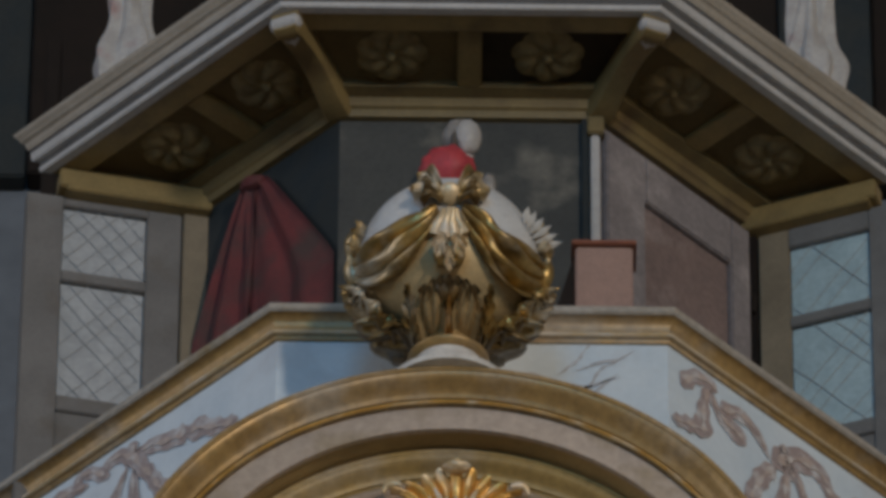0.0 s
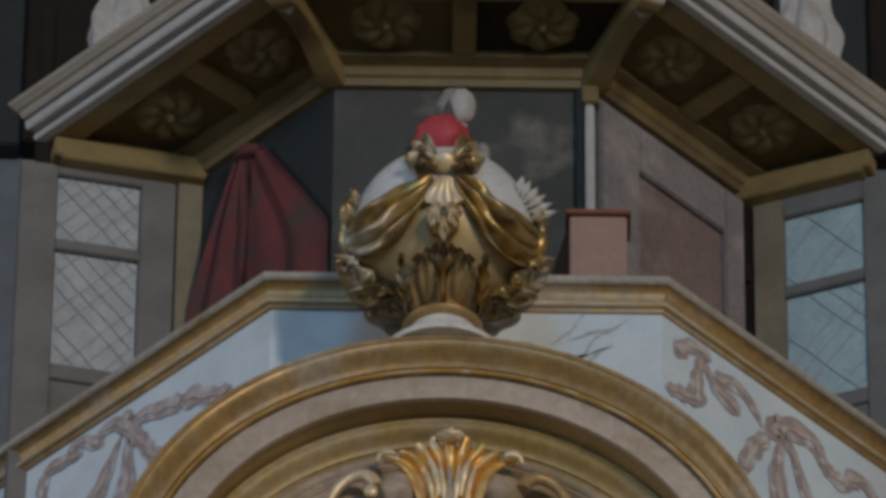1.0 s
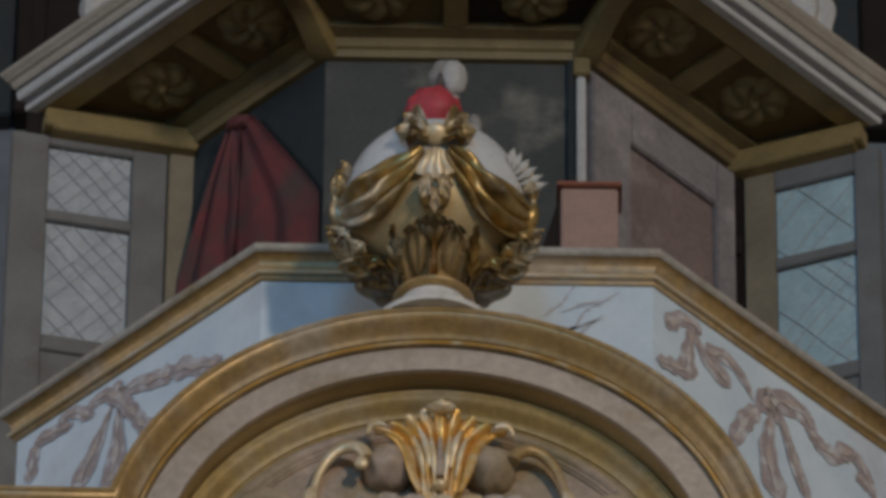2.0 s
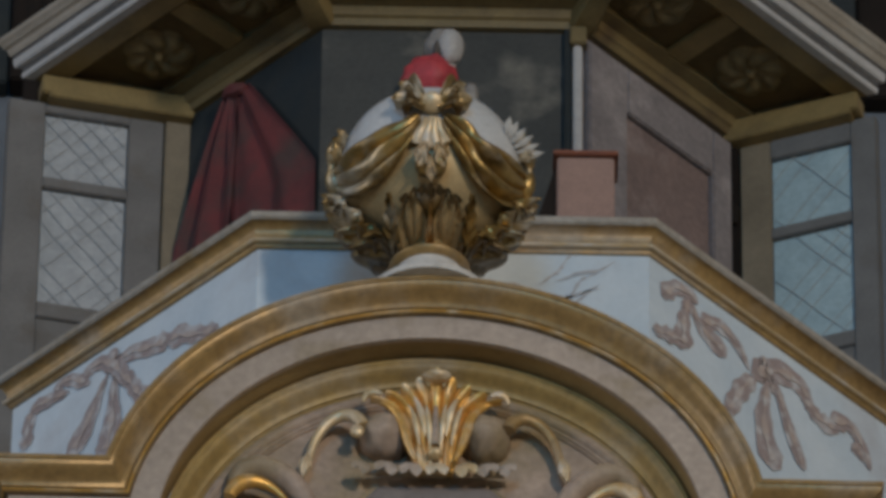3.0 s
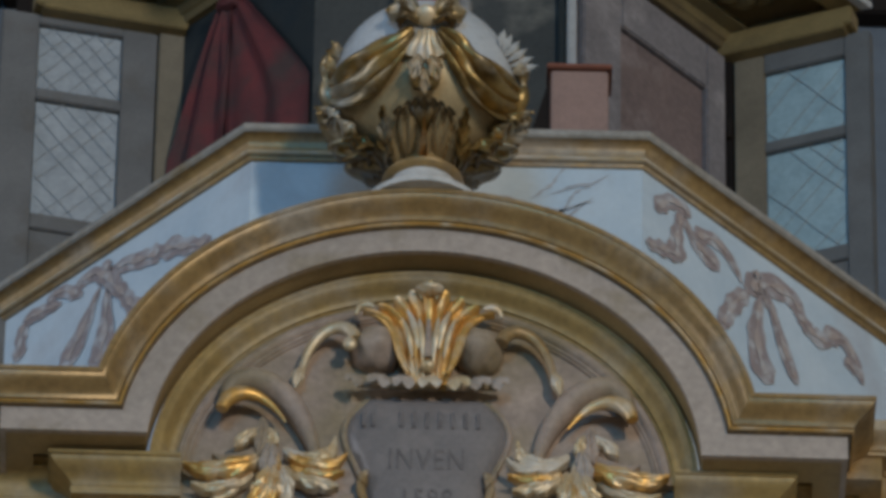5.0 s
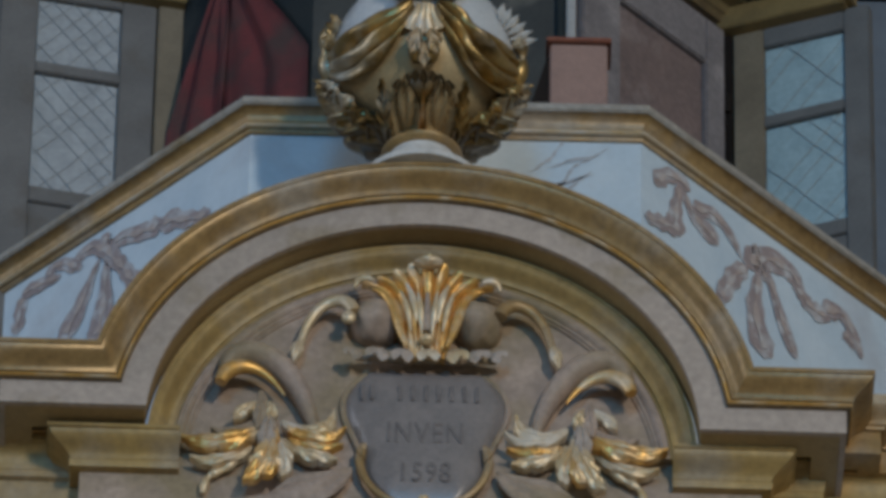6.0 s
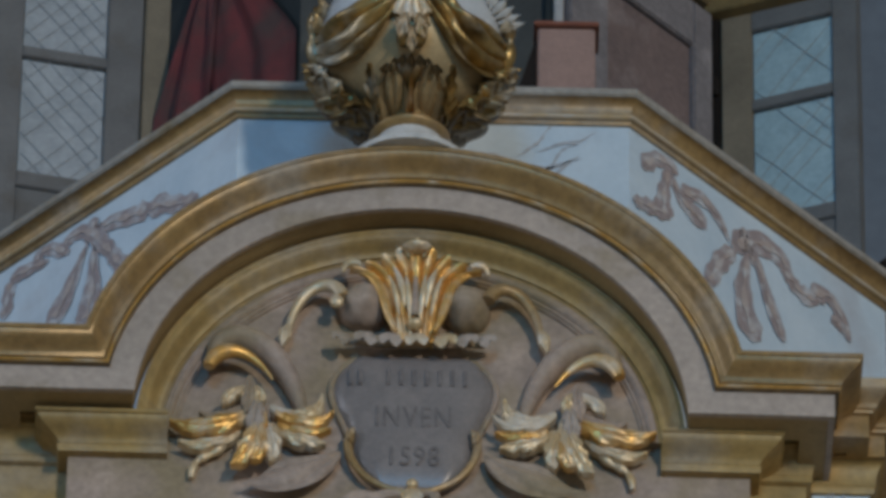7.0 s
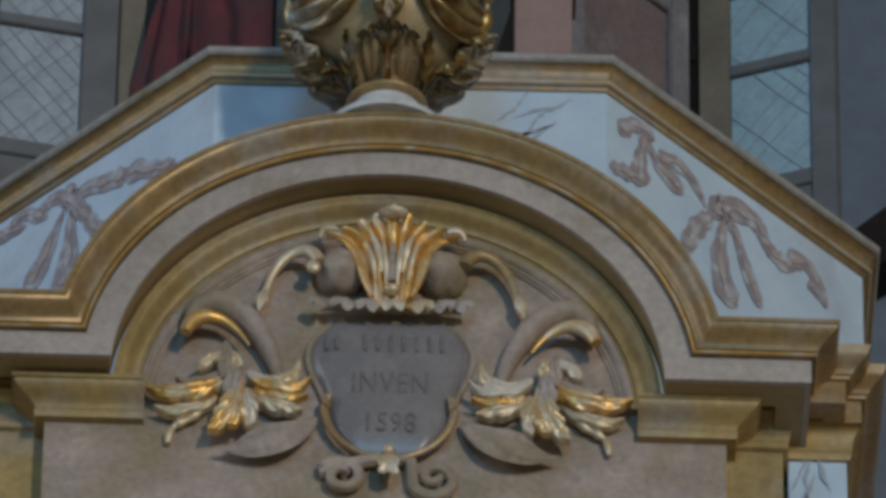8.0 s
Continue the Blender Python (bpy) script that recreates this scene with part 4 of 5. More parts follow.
def globe_leaf(a0, b0, a1, b1, width, lobes=4, bow=0.0, rise=0.03, curl=0.2, point=4.0, mat=None):
    """A fluted leaf that lies on the globe from (a0, b0) to (a1, b1), its tip turned outwards."""
    bm = bmesh.new()
    l = math.hypot(a1 - a0, b1 - b0)
    px, pz = -(b1 - b0) / l, (a1 - a0) / l
    NU, NV = 34, 16
    rows, under = [], []
    for i in range(NU + 1):
        u = i / NU
        body = (0.45 + 0.55 * math.sin(math.pi * min(1.0, 0.1 + 0.85 * u) ** 1.1)) * max(0.03, 1 - u ** point) ** 0.6
        cut = abs(math.sin(math.pi * (lobes * u - 0.9))) ** 0.6
        off = bow * math.sin(math.pi * u * 0.8)
        row, low = [], []
        for j in range(NV + 1):
            v = 2 * j / NV - 1
            av = abs(v)
            w = width / 2 * body * (1 - 0.34 * (1 - cut) * av ** 1.5) * v
            su = u + 0.10 * av ** 1.6 * (1 - u)
            lift = 1.035 + rise * math.sin(math.pi * u) + curl * max(0.0, u - 0.66) ** 2 * 6 + 0.05 * (1 - v * v) + 0.13 * abs(math.sin(math.pi * (lobes * u - 0.9 * av))) ** 0.8 * av ** 0.6 + 0.03 * math.exp(-(v / 0.12) ** 2)
            at = (a0 + (a1 - a0) * su + px * (w + off), b0 + (b1 - b0) * su + pz * (w + off))
            row.append(bm.verts.new(on_globe(*at, lift)))
            low.append(bm.verts.new(on_globe(*at, lift - 0.035)))
        rows.append(row), under.append(low)
    for j in range(NU):
        for i in range(NV):
            bm.faces.new((rows[j][i], rows[j][i + 1], rows[j + 1][i + 1], rows[j + 1][i]))
            bm.faces.new((under[j + 1][i], under[j + 1][i + 1], under[j][i + 1], under[j][i]))
        for i in (0, NV):
            bm.faces.new((rows[j][i], rows[j + 1][i], under[j + 1][i], under[j][i]))
    for i in range(NV):
        for j in (0, NU):
            bm.faces.new((rows[j][i], rows[j][i + 1], under[j][i + 1], under[j][i]))
    return bm


# ribbon bow: crumpled loops; raised dark pieces colour in the shade of hollows
for sx in (-1, 1):
    for a0, b0, a1, b1, w, mat, lab in ((0.06, 0.76, 0.31, 0.85, 0.17, AGED_GOLD, "crumpled gilt ribbon loop"), (0.06, 0.72, 0.37, 0.71, 0.19, AGED_GOLD, "crumpled gilt ribbon loop"), (0.12, 0.75, 0.27, 0.775, 0.10, DARK_GILT, "dark piece coloured as shade in the loop"), (0.08, 0.69, 0.27, 0.62, 0.09, DARK_GILT, "dark piece coloured as shade of a ribbon fold")):
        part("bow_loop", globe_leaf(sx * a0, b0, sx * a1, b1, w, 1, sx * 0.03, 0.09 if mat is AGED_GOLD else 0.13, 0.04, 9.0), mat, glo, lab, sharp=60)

# carved pendant below the ribbon
for a0, b0, a1, b1, w in ((-0.05, 0.36, -0.11, 0.10, 0.12), (0.05, 0.36, 0.11, 0.10, 0.12), (0.0, 0.24, 0.0, -0.02, 0.11), (-0.10, 0.30, -0.15, 0.20, 0.08), (0.10, 0.30, 0.15, 0.20, 0.08)):
    part("pendant_leaf", globe_leaf(a0, b0, a1, b1, w, 2, 0.0, 0.05, 0.25, 5.0), PALE_GILT, glo, "pale gilt carved pendant leaf", sharp=60)
# raised dark beads stand in for two shaded holes
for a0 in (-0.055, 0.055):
    part("pendant_shade", blob(bmesh.new(), on_globe(a0, 0.07, 1.03), (0.009, 0.010, 0.013), 12, 0.2, 3), DARK_GILT, glo, "dark bead coloured as shade of a hollow")

# central leaf and the leafy wreath round the bowl
for sx in (-1, 1):
    part("front_leaf", globe_leaf(sx * 0.10, -0.90, sx * 0.16, -0.13, 0.30, 1, sx * -0.03, 0.0, 0.05, 7.0), GLOBETAN, glo, "brown-gold acanthus leaf", sharp=60)
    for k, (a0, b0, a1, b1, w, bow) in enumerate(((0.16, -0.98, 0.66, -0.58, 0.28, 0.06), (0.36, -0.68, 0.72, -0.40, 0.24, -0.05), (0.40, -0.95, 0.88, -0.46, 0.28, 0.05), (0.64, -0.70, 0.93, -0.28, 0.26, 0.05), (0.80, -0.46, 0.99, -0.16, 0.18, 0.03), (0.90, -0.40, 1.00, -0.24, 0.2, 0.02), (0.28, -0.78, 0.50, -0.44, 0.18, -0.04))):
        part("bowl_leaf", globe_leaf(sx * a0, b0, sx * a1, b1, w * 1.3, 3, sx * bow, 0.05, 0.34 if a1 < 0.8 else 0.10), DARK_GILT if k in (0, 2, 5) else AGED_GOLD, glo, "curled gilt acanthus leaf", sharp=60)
part("front_leaf", globe_leaf(0, -0.88, 0, -0.16, 0.07, 1, 0.0, 0.08, 0.05), GOLD, glo, "brown-gold acanthus leaf", sharp=60)
# hollow behind the central leaf, its ragged head fringe coloured dark for shade
bm = bmesh.new()
rows = []
for j in range(25):
    t = j / 24
    half = 0.30 * (1 - max(0.0, (t - 0.72) / 0.28) ** 2.4 * 0.55) * (0.62 + 0.38 * min(1.0, t / 0.35))
    rows.append([on_globe(half * (i / 10 - 1) * (1 + 0.05 * math.sin(17 * t)), -0.90 + 0.86 * t - 0.05 * abs(i / 10 - 1) ** 2, 1.012 - 0.004 * (abs(i - 10) == 10)) for i in range(21)])
loft(bm, rows, closed_profile=False)
part("hollow", bm, AGED_GOLD, glo, "brown-gold ground behind the leaf", sharp=70)
for k in range(7):
    a = (k - 3) * 0.085
    top = -0.035 - 0.10 * (abs(k - 3) / 3) ** 2
    part("fringe", globe_leaf(a * 0.9, top, a, top - 0.12 - 0.05 * (k % 2), 0.095, 1, 0.0, 0.05, 0.3, 2.0), DARK_GILT, glo, "ragged brown fringe over the leaf, dark for its shade", sharp=60)
for sx in (-1, 1):
    part("hollow_leaf", globe_leaf(sx * 0.26, -0.80, sx * 0.34, -0.12, 0.13, 5, sx * -0.05, 0.06, 0.2), AGED_GOLD, glo, "curled gilt edge leaf", sharp=60)

# ---- cartouche in the tympanum ----
FW = Vector((0, -1, 0))
car = thing("cartouche", (0.007, TY, 16.2), "grey shield-shaped cartouche with gilt acanthus and faded lettering", "cartouche")
turned(car)
CXX = 0.007
SH = -0.032                     # drop of the shield below the crest's axis


def shield_half(z):
    """Half width of the shield at height z."""
    z -= SH
    if z < 16.43:
        return 0.138 * math.sqrt(max(0, 1 - ((16.43 - z) / 0.138) ** 2))
    if z < 16.60:
        t = (z - 16.43) / 0.17
        return 0.138 + 0.045 * (3 * t * t - 2 * t ** 3)
    t = (z - 16.60) / 0.10
    return 0.183 - 0.055 * t ** 2.2


def spine(c, sx, n):
    """Points and tangents of a Bezier through the wall's plane; c holds (distance from the axis, height)."""
    pts = [Vector((CXX + sx * a, b)) for a, b in bez(*c, n=n)]
    tan = [(pts[min(i + 1, n)] - pts[max(i - 1, 0)]).normalized() for i in range(n + 1)]
    return pts, tan


def carved_leaf(c, sx, width, y0, rise=0.03, lobes=3, tip=0.02, blunt=3.0, thick=0.012, hollow=0.0, seed=0):
    """An acanthus leaf carved along a Bezier: lobes that lean forward, fluted face, rolled tip, a back that reaches in."""
    NU, NV = 40, 14
    pts, tan = spine(c, sx, NU)
    bm = bmesh.new()
    rows, low = [], []
    for i in range(NU + 1):
        u = i / NU
        body = (0.40 + 0.60 * math.sin(math.pi * (0.08 + 0.80 * u) ** 1.1)) * max(0.03, 1 - u ** blunt) ** 0.5
        d = tan[i]
        s = Vector((-d.y, d.x))
        cut = abs(math.sin(math.pi * (lobes * u + 0.15))) ** 0.55
        row, under = [], []
        for j in range(NV + 1):
            v = 2 * j / NV - 1
            av = abs(v)
            w = width / 2 * body * v * (1 - 0.40 * (1 - cut) * av ** 1.4)
            p = pts[i] + s * w + d * (width * 0.30 * av ** 1.5 * (1 - u))
            flute = abs(math.sin(math.pi * (lobes * u + 0.15 - 0.8 * av))) ** 0.7
            h = rise * math.sin(math.pi * (0.1 + 0.75 * u)) + width * body * (0.26 * (1 - av * av) * (1 - 2 * hollow) + 0.15 * flute * av ** 0.7 - 0.10 * math.exp(-(v / 0.10) ** 2)) + tip * max(0.0, (u - 0.7) / 0.3) ** 1.6
            h += 0.003 * noise.noise(Vector((p.x * 60, p.y * 60, seed)))
            row.append(bm.verts.new((p.x, y0 - h, p.y)))
            under.append(bm.verts.new((p.x, min(TY - 0.001, y0 - h + thick), p.y)))
        rows.append(row), low.append(under)
    for i in range(NU):
        for j in range(NV):
            bm.faces.new((rows[i][j], rows[i][j + 1], rows[i + 1][j + 1], rows[i + 1][j]))
            bm.faces.new((low[i + 1][j], low[i + 1][j + 1], low[i][j + 1], low[i][j]))
        for j in (0, NV):
            bm.faces.new((rows[i][j], rows[i + 1][j], low[i + 1][j], low[i][j]))
    for j in range(NV):
        for i in (0, NU):
            bm.faces.new((rows[i][j], rows[i][j + 1], low[i][j + 1], low[i][j]))
    return bm


def carved_band(c, sx, radius, y0, y1, flat=0.9, n=30):
    """A rounded strand along a Bezier; radius is a function of its run."""
    pts, tan = spine(c, sx, n)
    return tube(bmesh.new(), [(p.x, y0 + (y1 - y0) * i / n, p.y) for i, p in enumerate(pts)], [radius(i / n) for i in range(n + 1)], flat, n=12)


bm = bmesh.new()
rows = []
for j in range(37):
    z = SH + 16.2925 + (16.70 - 16.2925) * j / 36
    w = max(0.004, shield_half(z))
    row = []
    for i in range(25):
        s = 2 * i / 24 - 1
        e = max(0.0, 1 - max(abs(s) ** 4, abs((z - SH - 16.5) / 0.206) ** 4))
        row.append(bm.verts.new((CXX + w * s, TY - 0.004 - 0.034 * e ** 0.5, z)))
    rows.append(row)
for a, b in zip(rows, rows[1:]):
    for i in range(24):
        bm.faces.new((a[i], a[i + 1], b[i + 1], b[i]))
shield = part("shield", bm, SLATE, car, "slate-grey shield", sharp=80)
for sx in (-1, 1):
    edge = [(CXX + sx * (shield_half(z) + 0.003), TY - 0.006, z) for z in [SH + 16.70 - 0.27 * k / 20 for k in range(21)]]
    part("shield_rim", tube(bmesh.new(), edge, 0.008, 1.0), STONE, car, "mauve-grey raised rim")
    pts = []
    for i in range(29):
        a = radians(180 + 90 * i / 28)
        pts.append((CXX - sx * 0.146 * math.cos(a), TY - 0.03, SH + 16.435 + 0.146 * math.sin(a)))
    hook = spiral(CXX + sx * 0.128, SH + 16.452, 0.006, 0.020, 60 if sx > 0 else 120, -60 if sx > 0 else 240, TY - 0.034, 12)
    part("rim_scroll", tube(bmesh.new(), hook + pts, [0.012] * 13 + [0.011 - 0.005 * i / 28 for i in range(29)], 1.0), GILT, shield, "gilt rim scroll")

# scalloped fringe over the shield
for k, (x, l, w, turn) in enumerate(((-0.150, 0.050, 0.050, -0.9), (-0.098, 0.056, 0.062, -0.5), (-0.046, 0.074, 0.058, -0.25), (0.004, 0.066, 0.060, 0.0), (0.056, 0.072, 0.060, 0.45), (0.105, 0.054, 0.058, 0.6), (0.148, 0.046, 0.05, 1.0))):
    bm = bmesh.new()
    leaf(bm, (CXX + x, TY - 0.040, 16.712 - 0.3 * x * x), (turn, -0.25, -1), FW, l, w, 0.5, 1, 0.3, 0.006, nu=12, nv=8)
    part("fringe_leaf", bm, PALE_GILT if k in (3, 4) else FASCIA, car, "pale scalloped leaf", sharp=60)
bm = bmesh.new()
tube(bm, [(CXX + 0.16 * s, TY - 0.028, 16.708 - 0.012 * s * s) for s in [k / 10 - 1 for k in range(21)]], [0.006 + 0.014 * math.sin(math.pi * k / 20) for k in range(21)], 0.8)
part("fringe_band", bm, STONE, car)

# crest: a tall leaf with two pairs that flare outwards from a narrow waist
MIDC = ((0.000, 16.692), (0.002, 16.792), (0.003, 16.869), (0.004, 16.962))
FLARE = ((0.042, 16.687), (0.074, 16.771), (0.040, 16.902), (0.168, 16.874))


def fan_at(v, u, lift=0.0):
    """A place on the crest's fan: v across from the axis (-1 to 1), u from the waist to the flared edge."""
    av = abs(v) ** 0.9
    c = [tuple(m + (f - m) * av for m, f in zip(p, q)) for p, q in zip(MIDC, FLARE)]
    w = (1 - u) ** 3, 3 * (1 - u) ** 2 * u, 3 * (1 - u) * u * u, u ** 3
    x, z = (sum(k * p[i] for k, p in zip(w, c)) for i in (0, 1))
    ridge = abs(math.cos(math.pi * 4.0 * abs(v) ** 0.85)) ** 0.8
    depth = 0.034 + 0.034 * math.sin(math.pi * min(1.0, 0.15 + 0.7 * u)) * (1 - 0.45 * v * v) + 0.030 * max(0.0, u - 0.62) ** 1.5 * 4 + 0.017 * ridge * (0.35 + 0.65 * u) - 0.014 * math.exp(-(v / 0.06) ** 2) * max(0.0, 1 - (u / 0.72) ** 4)
    return Vector((CXX + (1 if v >= 0 else -1) * x, TY - depth - lift + 0.004 * noise.noise(Vector((v * 9, u * 7, 2.0))), z))


bm = bmesh.new()
NU, NV = 36, 120
front, back = [], []
for i in range(NU + 1):
    fr, bk = [], []
    for j in range(NV + 1):
        v = 2 * j / NV - 1
        ridge = abs(math.cos(math.pi * 4.0 * abs(v) ** 0.85))
        tooth = 1 - 0.17 * (1 - ridge ** 0.7) - 0.05 * abs(math.sin(11 * v))
        p = fan_at(v, i / NU * tooth)
        fr.append(bm.verts.new(p))
        bk.append(bm.verts.new((p.x, min(TY + 0.004, p.y + 0.022), p.z)))
    front.append(fr), back.append(bk)
for i in range(NU):
    for j in range(NV):
        bm.faces.new((front[i][j], front[i][j + 1], front[i + 1][j + 1], front[i + 1][j]))
        bm.faces.new((back[i + 1][j], back[i + 1][j + 1], back[i][j + 1], back[i][j]))
    for j in (0, NV):
        bm.faces.new((front[i][j], front[i + 1][j], back[i + 1][j], back[i][j]))
for j in range(NV):
    for i in (0, NU):
        bm.faces.new((front[i][j], front[i][j + 1], back[i][j + 1], back[i][j]))
part("crest_leaf", bm, GOLD, car, "bright gilt flared acanthus crest", sharp=60)
for sx in (-1, 1):
    # pale ribs and small leaves that overlap the fan; the ribs colour in white highlights
    for v0, v1, u0, u1, r in ((0.16, 0.22, 0.16, 0.62, 0.0065), (0.34, 0.46, 0.30, 0.74, 0.0075), (0.60, 0.70, 0.22, 0.66, 0.006)):
        part("crest_highlight", tube(bmesh.new(), [fan_at(sx * (v0 + (v1 - v0) * k / 16), u0 + (u1 - u0) * k / 16, 0.004) for k in range(17)], [0.0015 + r * math.sin(math.pi * k / 16) for k in range(17)], 0.8), PALE_GILT, car, "worn pale gilt rib coloured as a highlight")
    # gilt edge that frames the roll, small curled tip above it
    part("crest_edge", carved_band(((0.043, 16.697), (0.079, 16.764), (0.058, 16.867), (0.146, 16.889)), sx, lambda t: 0.005 + 0.007 * math.sin(math.pi * t), TY - 0.075, TY - 0.06), GOLD, car, "bright gilt leaf edge")
    part("crest_tip", carved_band(((0.123, 16.893), (0.141, 16.906), (0.159, 16.909), (0.165, 16.881)), sx, lambda t: 0.004 + 0.007 * math.sin(math.pi * t), TY - 0.075, TY - 0.062), PALE_GILT, car, "small curled leaf tip")
    # rolled volute beside the crest
    part("volute_roll", blob(bmesh.new(), (CXX + sx * 0.116, TY - 0.014, 16.806), (0.055, 0.072, 0.056), 32, 0.12, 2 + sx), STONE, car, "mauve-grey rolled volute", sharp=80)
    # arm that curls out of the roll and runs outwards and down, ending in a bud
    part("scroll_arm", carved_band(((0.165, 16.804), (0.187, 16.888), (0.276, 16.847), (0.288, 16.707)), sx, lambda t: 0.017 - 0.003 * t - 0.006 * t * t, TY - 0.062, TY - 0.032), GILT if sx > 0 else PALE_GILT, car, "gilt curving scroll arm")
    part("scroll_bud", carved_leaf(((0.284, 16.745), (0.291, 16.717), (0.296, 16.697), (0.300, 16.669)), sx, 0.030, TY - 0.034, 0.01, 1, 0.006, 3.0), PALE_GILT, car, "pale leaf bud at the arm's end", sharp=60)
    if sx < 0:
        part("volute_eye", blob(bmesh.new(), (CXX - 0.178, TY - 0.066, 16.787), (0.017, 0.012, 0.018), 18, 0.1, 4), PALE_GILT, car, "pale gilt volute eye")

    # hooked scroll: a broad mauve roll with a gilt lip on its under side
    part("hook_band", carved_band(((0.456, 16.616), (0.463, 16.743), (0.299, 16.734), (0.248, 16.482)), sx, lambda t: 0.003 + 0.029 * math.sin(math.pi * min(1.0, 0.06 + 0.86 * t)) ** 0.8, TY - 0.034, TY - 0.022, 1.25), STONE, car, "mauve-grey scroll band")
    part("side_hook", carved_band(((0.463, 16.580), (0.448, 16.655), (0.374, 16.667), (0.318, 16.568)), sx, lambda t: 0.003 + 0.016 * math.sin(math.pi * (0.10 + 0.90 * t) ** 0.65), TY - 0.068, TY - 0.042, 0.9), GOLD, car, "gilt hooked scroll lip")
    # spray of leaves that hangs from the hook
    for k, (c, w, y, r, lob, mat) in enumerate((
            (((0.352, 16.483), (0.394, 16.431), (0.469, 16.396), (0.546, 16.434)), 0.060, 0.026, 0.022, 3, GOLD),
            (((0.370, 16.499), (0.407, 16.454), (0.445, 16.440), (0.481, 16.459)), 0.030, 0.034, 0.012, 2, STONE),
            (((0.381, 16.438), (0.430, 16.373), (0.481, 16.369), (0.527, 16.384)), 0.036, 0.020, 0.014, 2, PALE_GILT),
            (((0.372, 16.580), (0.363, 16.528), (0.373, 16.502), (0.377, 16.455)), 0.036, 0.036, 0.016, 2, STONE),
            (((0.371, 16.546), (0.396, 16.518), (0.419, 16.511), (0.430, 16.474)), 0.034, 0.042, 0.012, 2, PALE_GILT),
            (((0.364, 16.546), (0.343, 16.523), (0.342, 16.506), (0.352, 16.479)), 0.032, 0.042, 0.012, 2, PALE_GILT),
            (((0.350, 16.506), (0.349, 16.459), (0.361, 16.429), (0.355, 16.396)), 0.046, 0.044, 0.016, 2, FASCIA),
            (((0.337, 16.473), (0.352, 16.386), (0.359, 16.332), (0.406, 16.301)), 0.060, 0.034, 0.026, 4, GOLD),
            (((0.336, 16.450), (0.319, 16.387), (0.308, 16.354), (0.320, 16.317)), 0.048, 0.030, 0.022, 3, PALE_GILT),
            (((0.340, 16.419), (0.329, 16.353), (0.346, 16.326), (0.361, 16.309)), 0.036, 0.048, 0.018, 3, GOLD),
            (((0.322, 16.494), (0.267, 16.435), (0.209, 16.450), (0.205, 16.520)), 0.044, 0.030, 0.018, 2, PALE_GILT),
            (((0.311, 16.474), (0.262, 16.428), (0.216, 16.423), (0.179, 16.464)), 0.034, 0.040, 0.014, 2, GOLD),
            (((0.321, 16.450), (0.274, 16.385), (0.236, 16.402), (0.195, 16.383)), 0.044, 0.022, 0.014, 3, PALE_GILT),
            (((0.305, 16.444), (0.267, 16.408), (0.226, 16.416), (0.183, 16.420)), 0.026, 0.034, 0.012, 2, GOLD))):
        part("spray_leaf", carved_leaf(c, sx, w, TY - y, r, lob, 0.016, 3.2, 0.022, seed=k + 10 * sx), PALE_GILT if sx > 0 and k in (7, 11) else mat, car, {GOLD: "bright gilt spray leaf", PALE_GILT: "worn silvery spray leaf"}.get(mat, "mauve-grey spray leaf"), sharp=60)
    # small tendril
    part("tendril", carved_band(((0.416, 16.404), (0.452, 16.330), (0.491, 16.378), (0.494, 16.295)), sx, lambda t: 0.009 - 0.003 * t + 0.004 * math.sin(9 * t) ** 2, TY - 0.022, TY - 0.014), PALE_GILT, car, "thin pale tendril")
    # grey leaf under the spray and foot volute
    bm = bmesh.new()
    leaf(bm, (CXX + sx * 0.165, TY - 0.012, 16.375), (sx * 0.75, 0, -1.0), FW, 0.25, 0.10, 0.1, 1, 0.12, 0.01, bend=-sx * 0.9)
    part("under_leaf", bm, STONE, car, "mauve-grey plain leaf")
    bm = bmesh.new()
    tube(bm, spiral(CXX + sx * 0.105, 16.205, 0.008, 0.052, 0, sx * -520 + 0, TY - 0.035, 40, TY - 0.015) + [(CXX + sx * 0.05, TY - 0.02, 16.255), (CXX + sx * 0.01, TY - 0.02, 16.262)], [0.010 + 0.006 * i / 42 for i in range(43)])
    part("foot_volute", bm, STONE, car, "mauve-grey foot volute")
part("crest_cap", blob(bmesh.new(), (CXX, TY - 0.105, 16.925), (0.032, 0.020, 0.011), 20, 0.3, 3), PALE_GILT, car, "pale curled cap of the crest", sharp=70)
part("crest_boss", blob(bmesh.new(), (CXX, TY - 0.07, 16.722), (0.018, 0.016, 0.014), 16, 0.15, 2), PALE_GILT, car, "pale boss at the crest's foot", sharp=70)
bm = bmesh.new()
tube(bm, [(CXX, TY - 0.076 - 0.010 * math.sin(2.6 * q / 11), 16.745 + 0.0100 * q) for q in range(12)], [0.010 - 0.0005 * q for q in range(12)], 0.4)
part("crest_stem", bm, STONE, car, "mauve-grey central channel")
bm = bmesh.new()
leaf(bm, (CXX, TY - 0.03, 16.270), (0, -0.1, -1), FW, 0.10, 0.06, 0.4, 2, 0.2, 0.006)
blob(bm, (CXX, TY - 0.045, 16.268), (0.014, 0.012, 0.014), 12)
part("foot_leaf", bm, PALE_GILT, car, "pale small foot leaf", sharp=60)


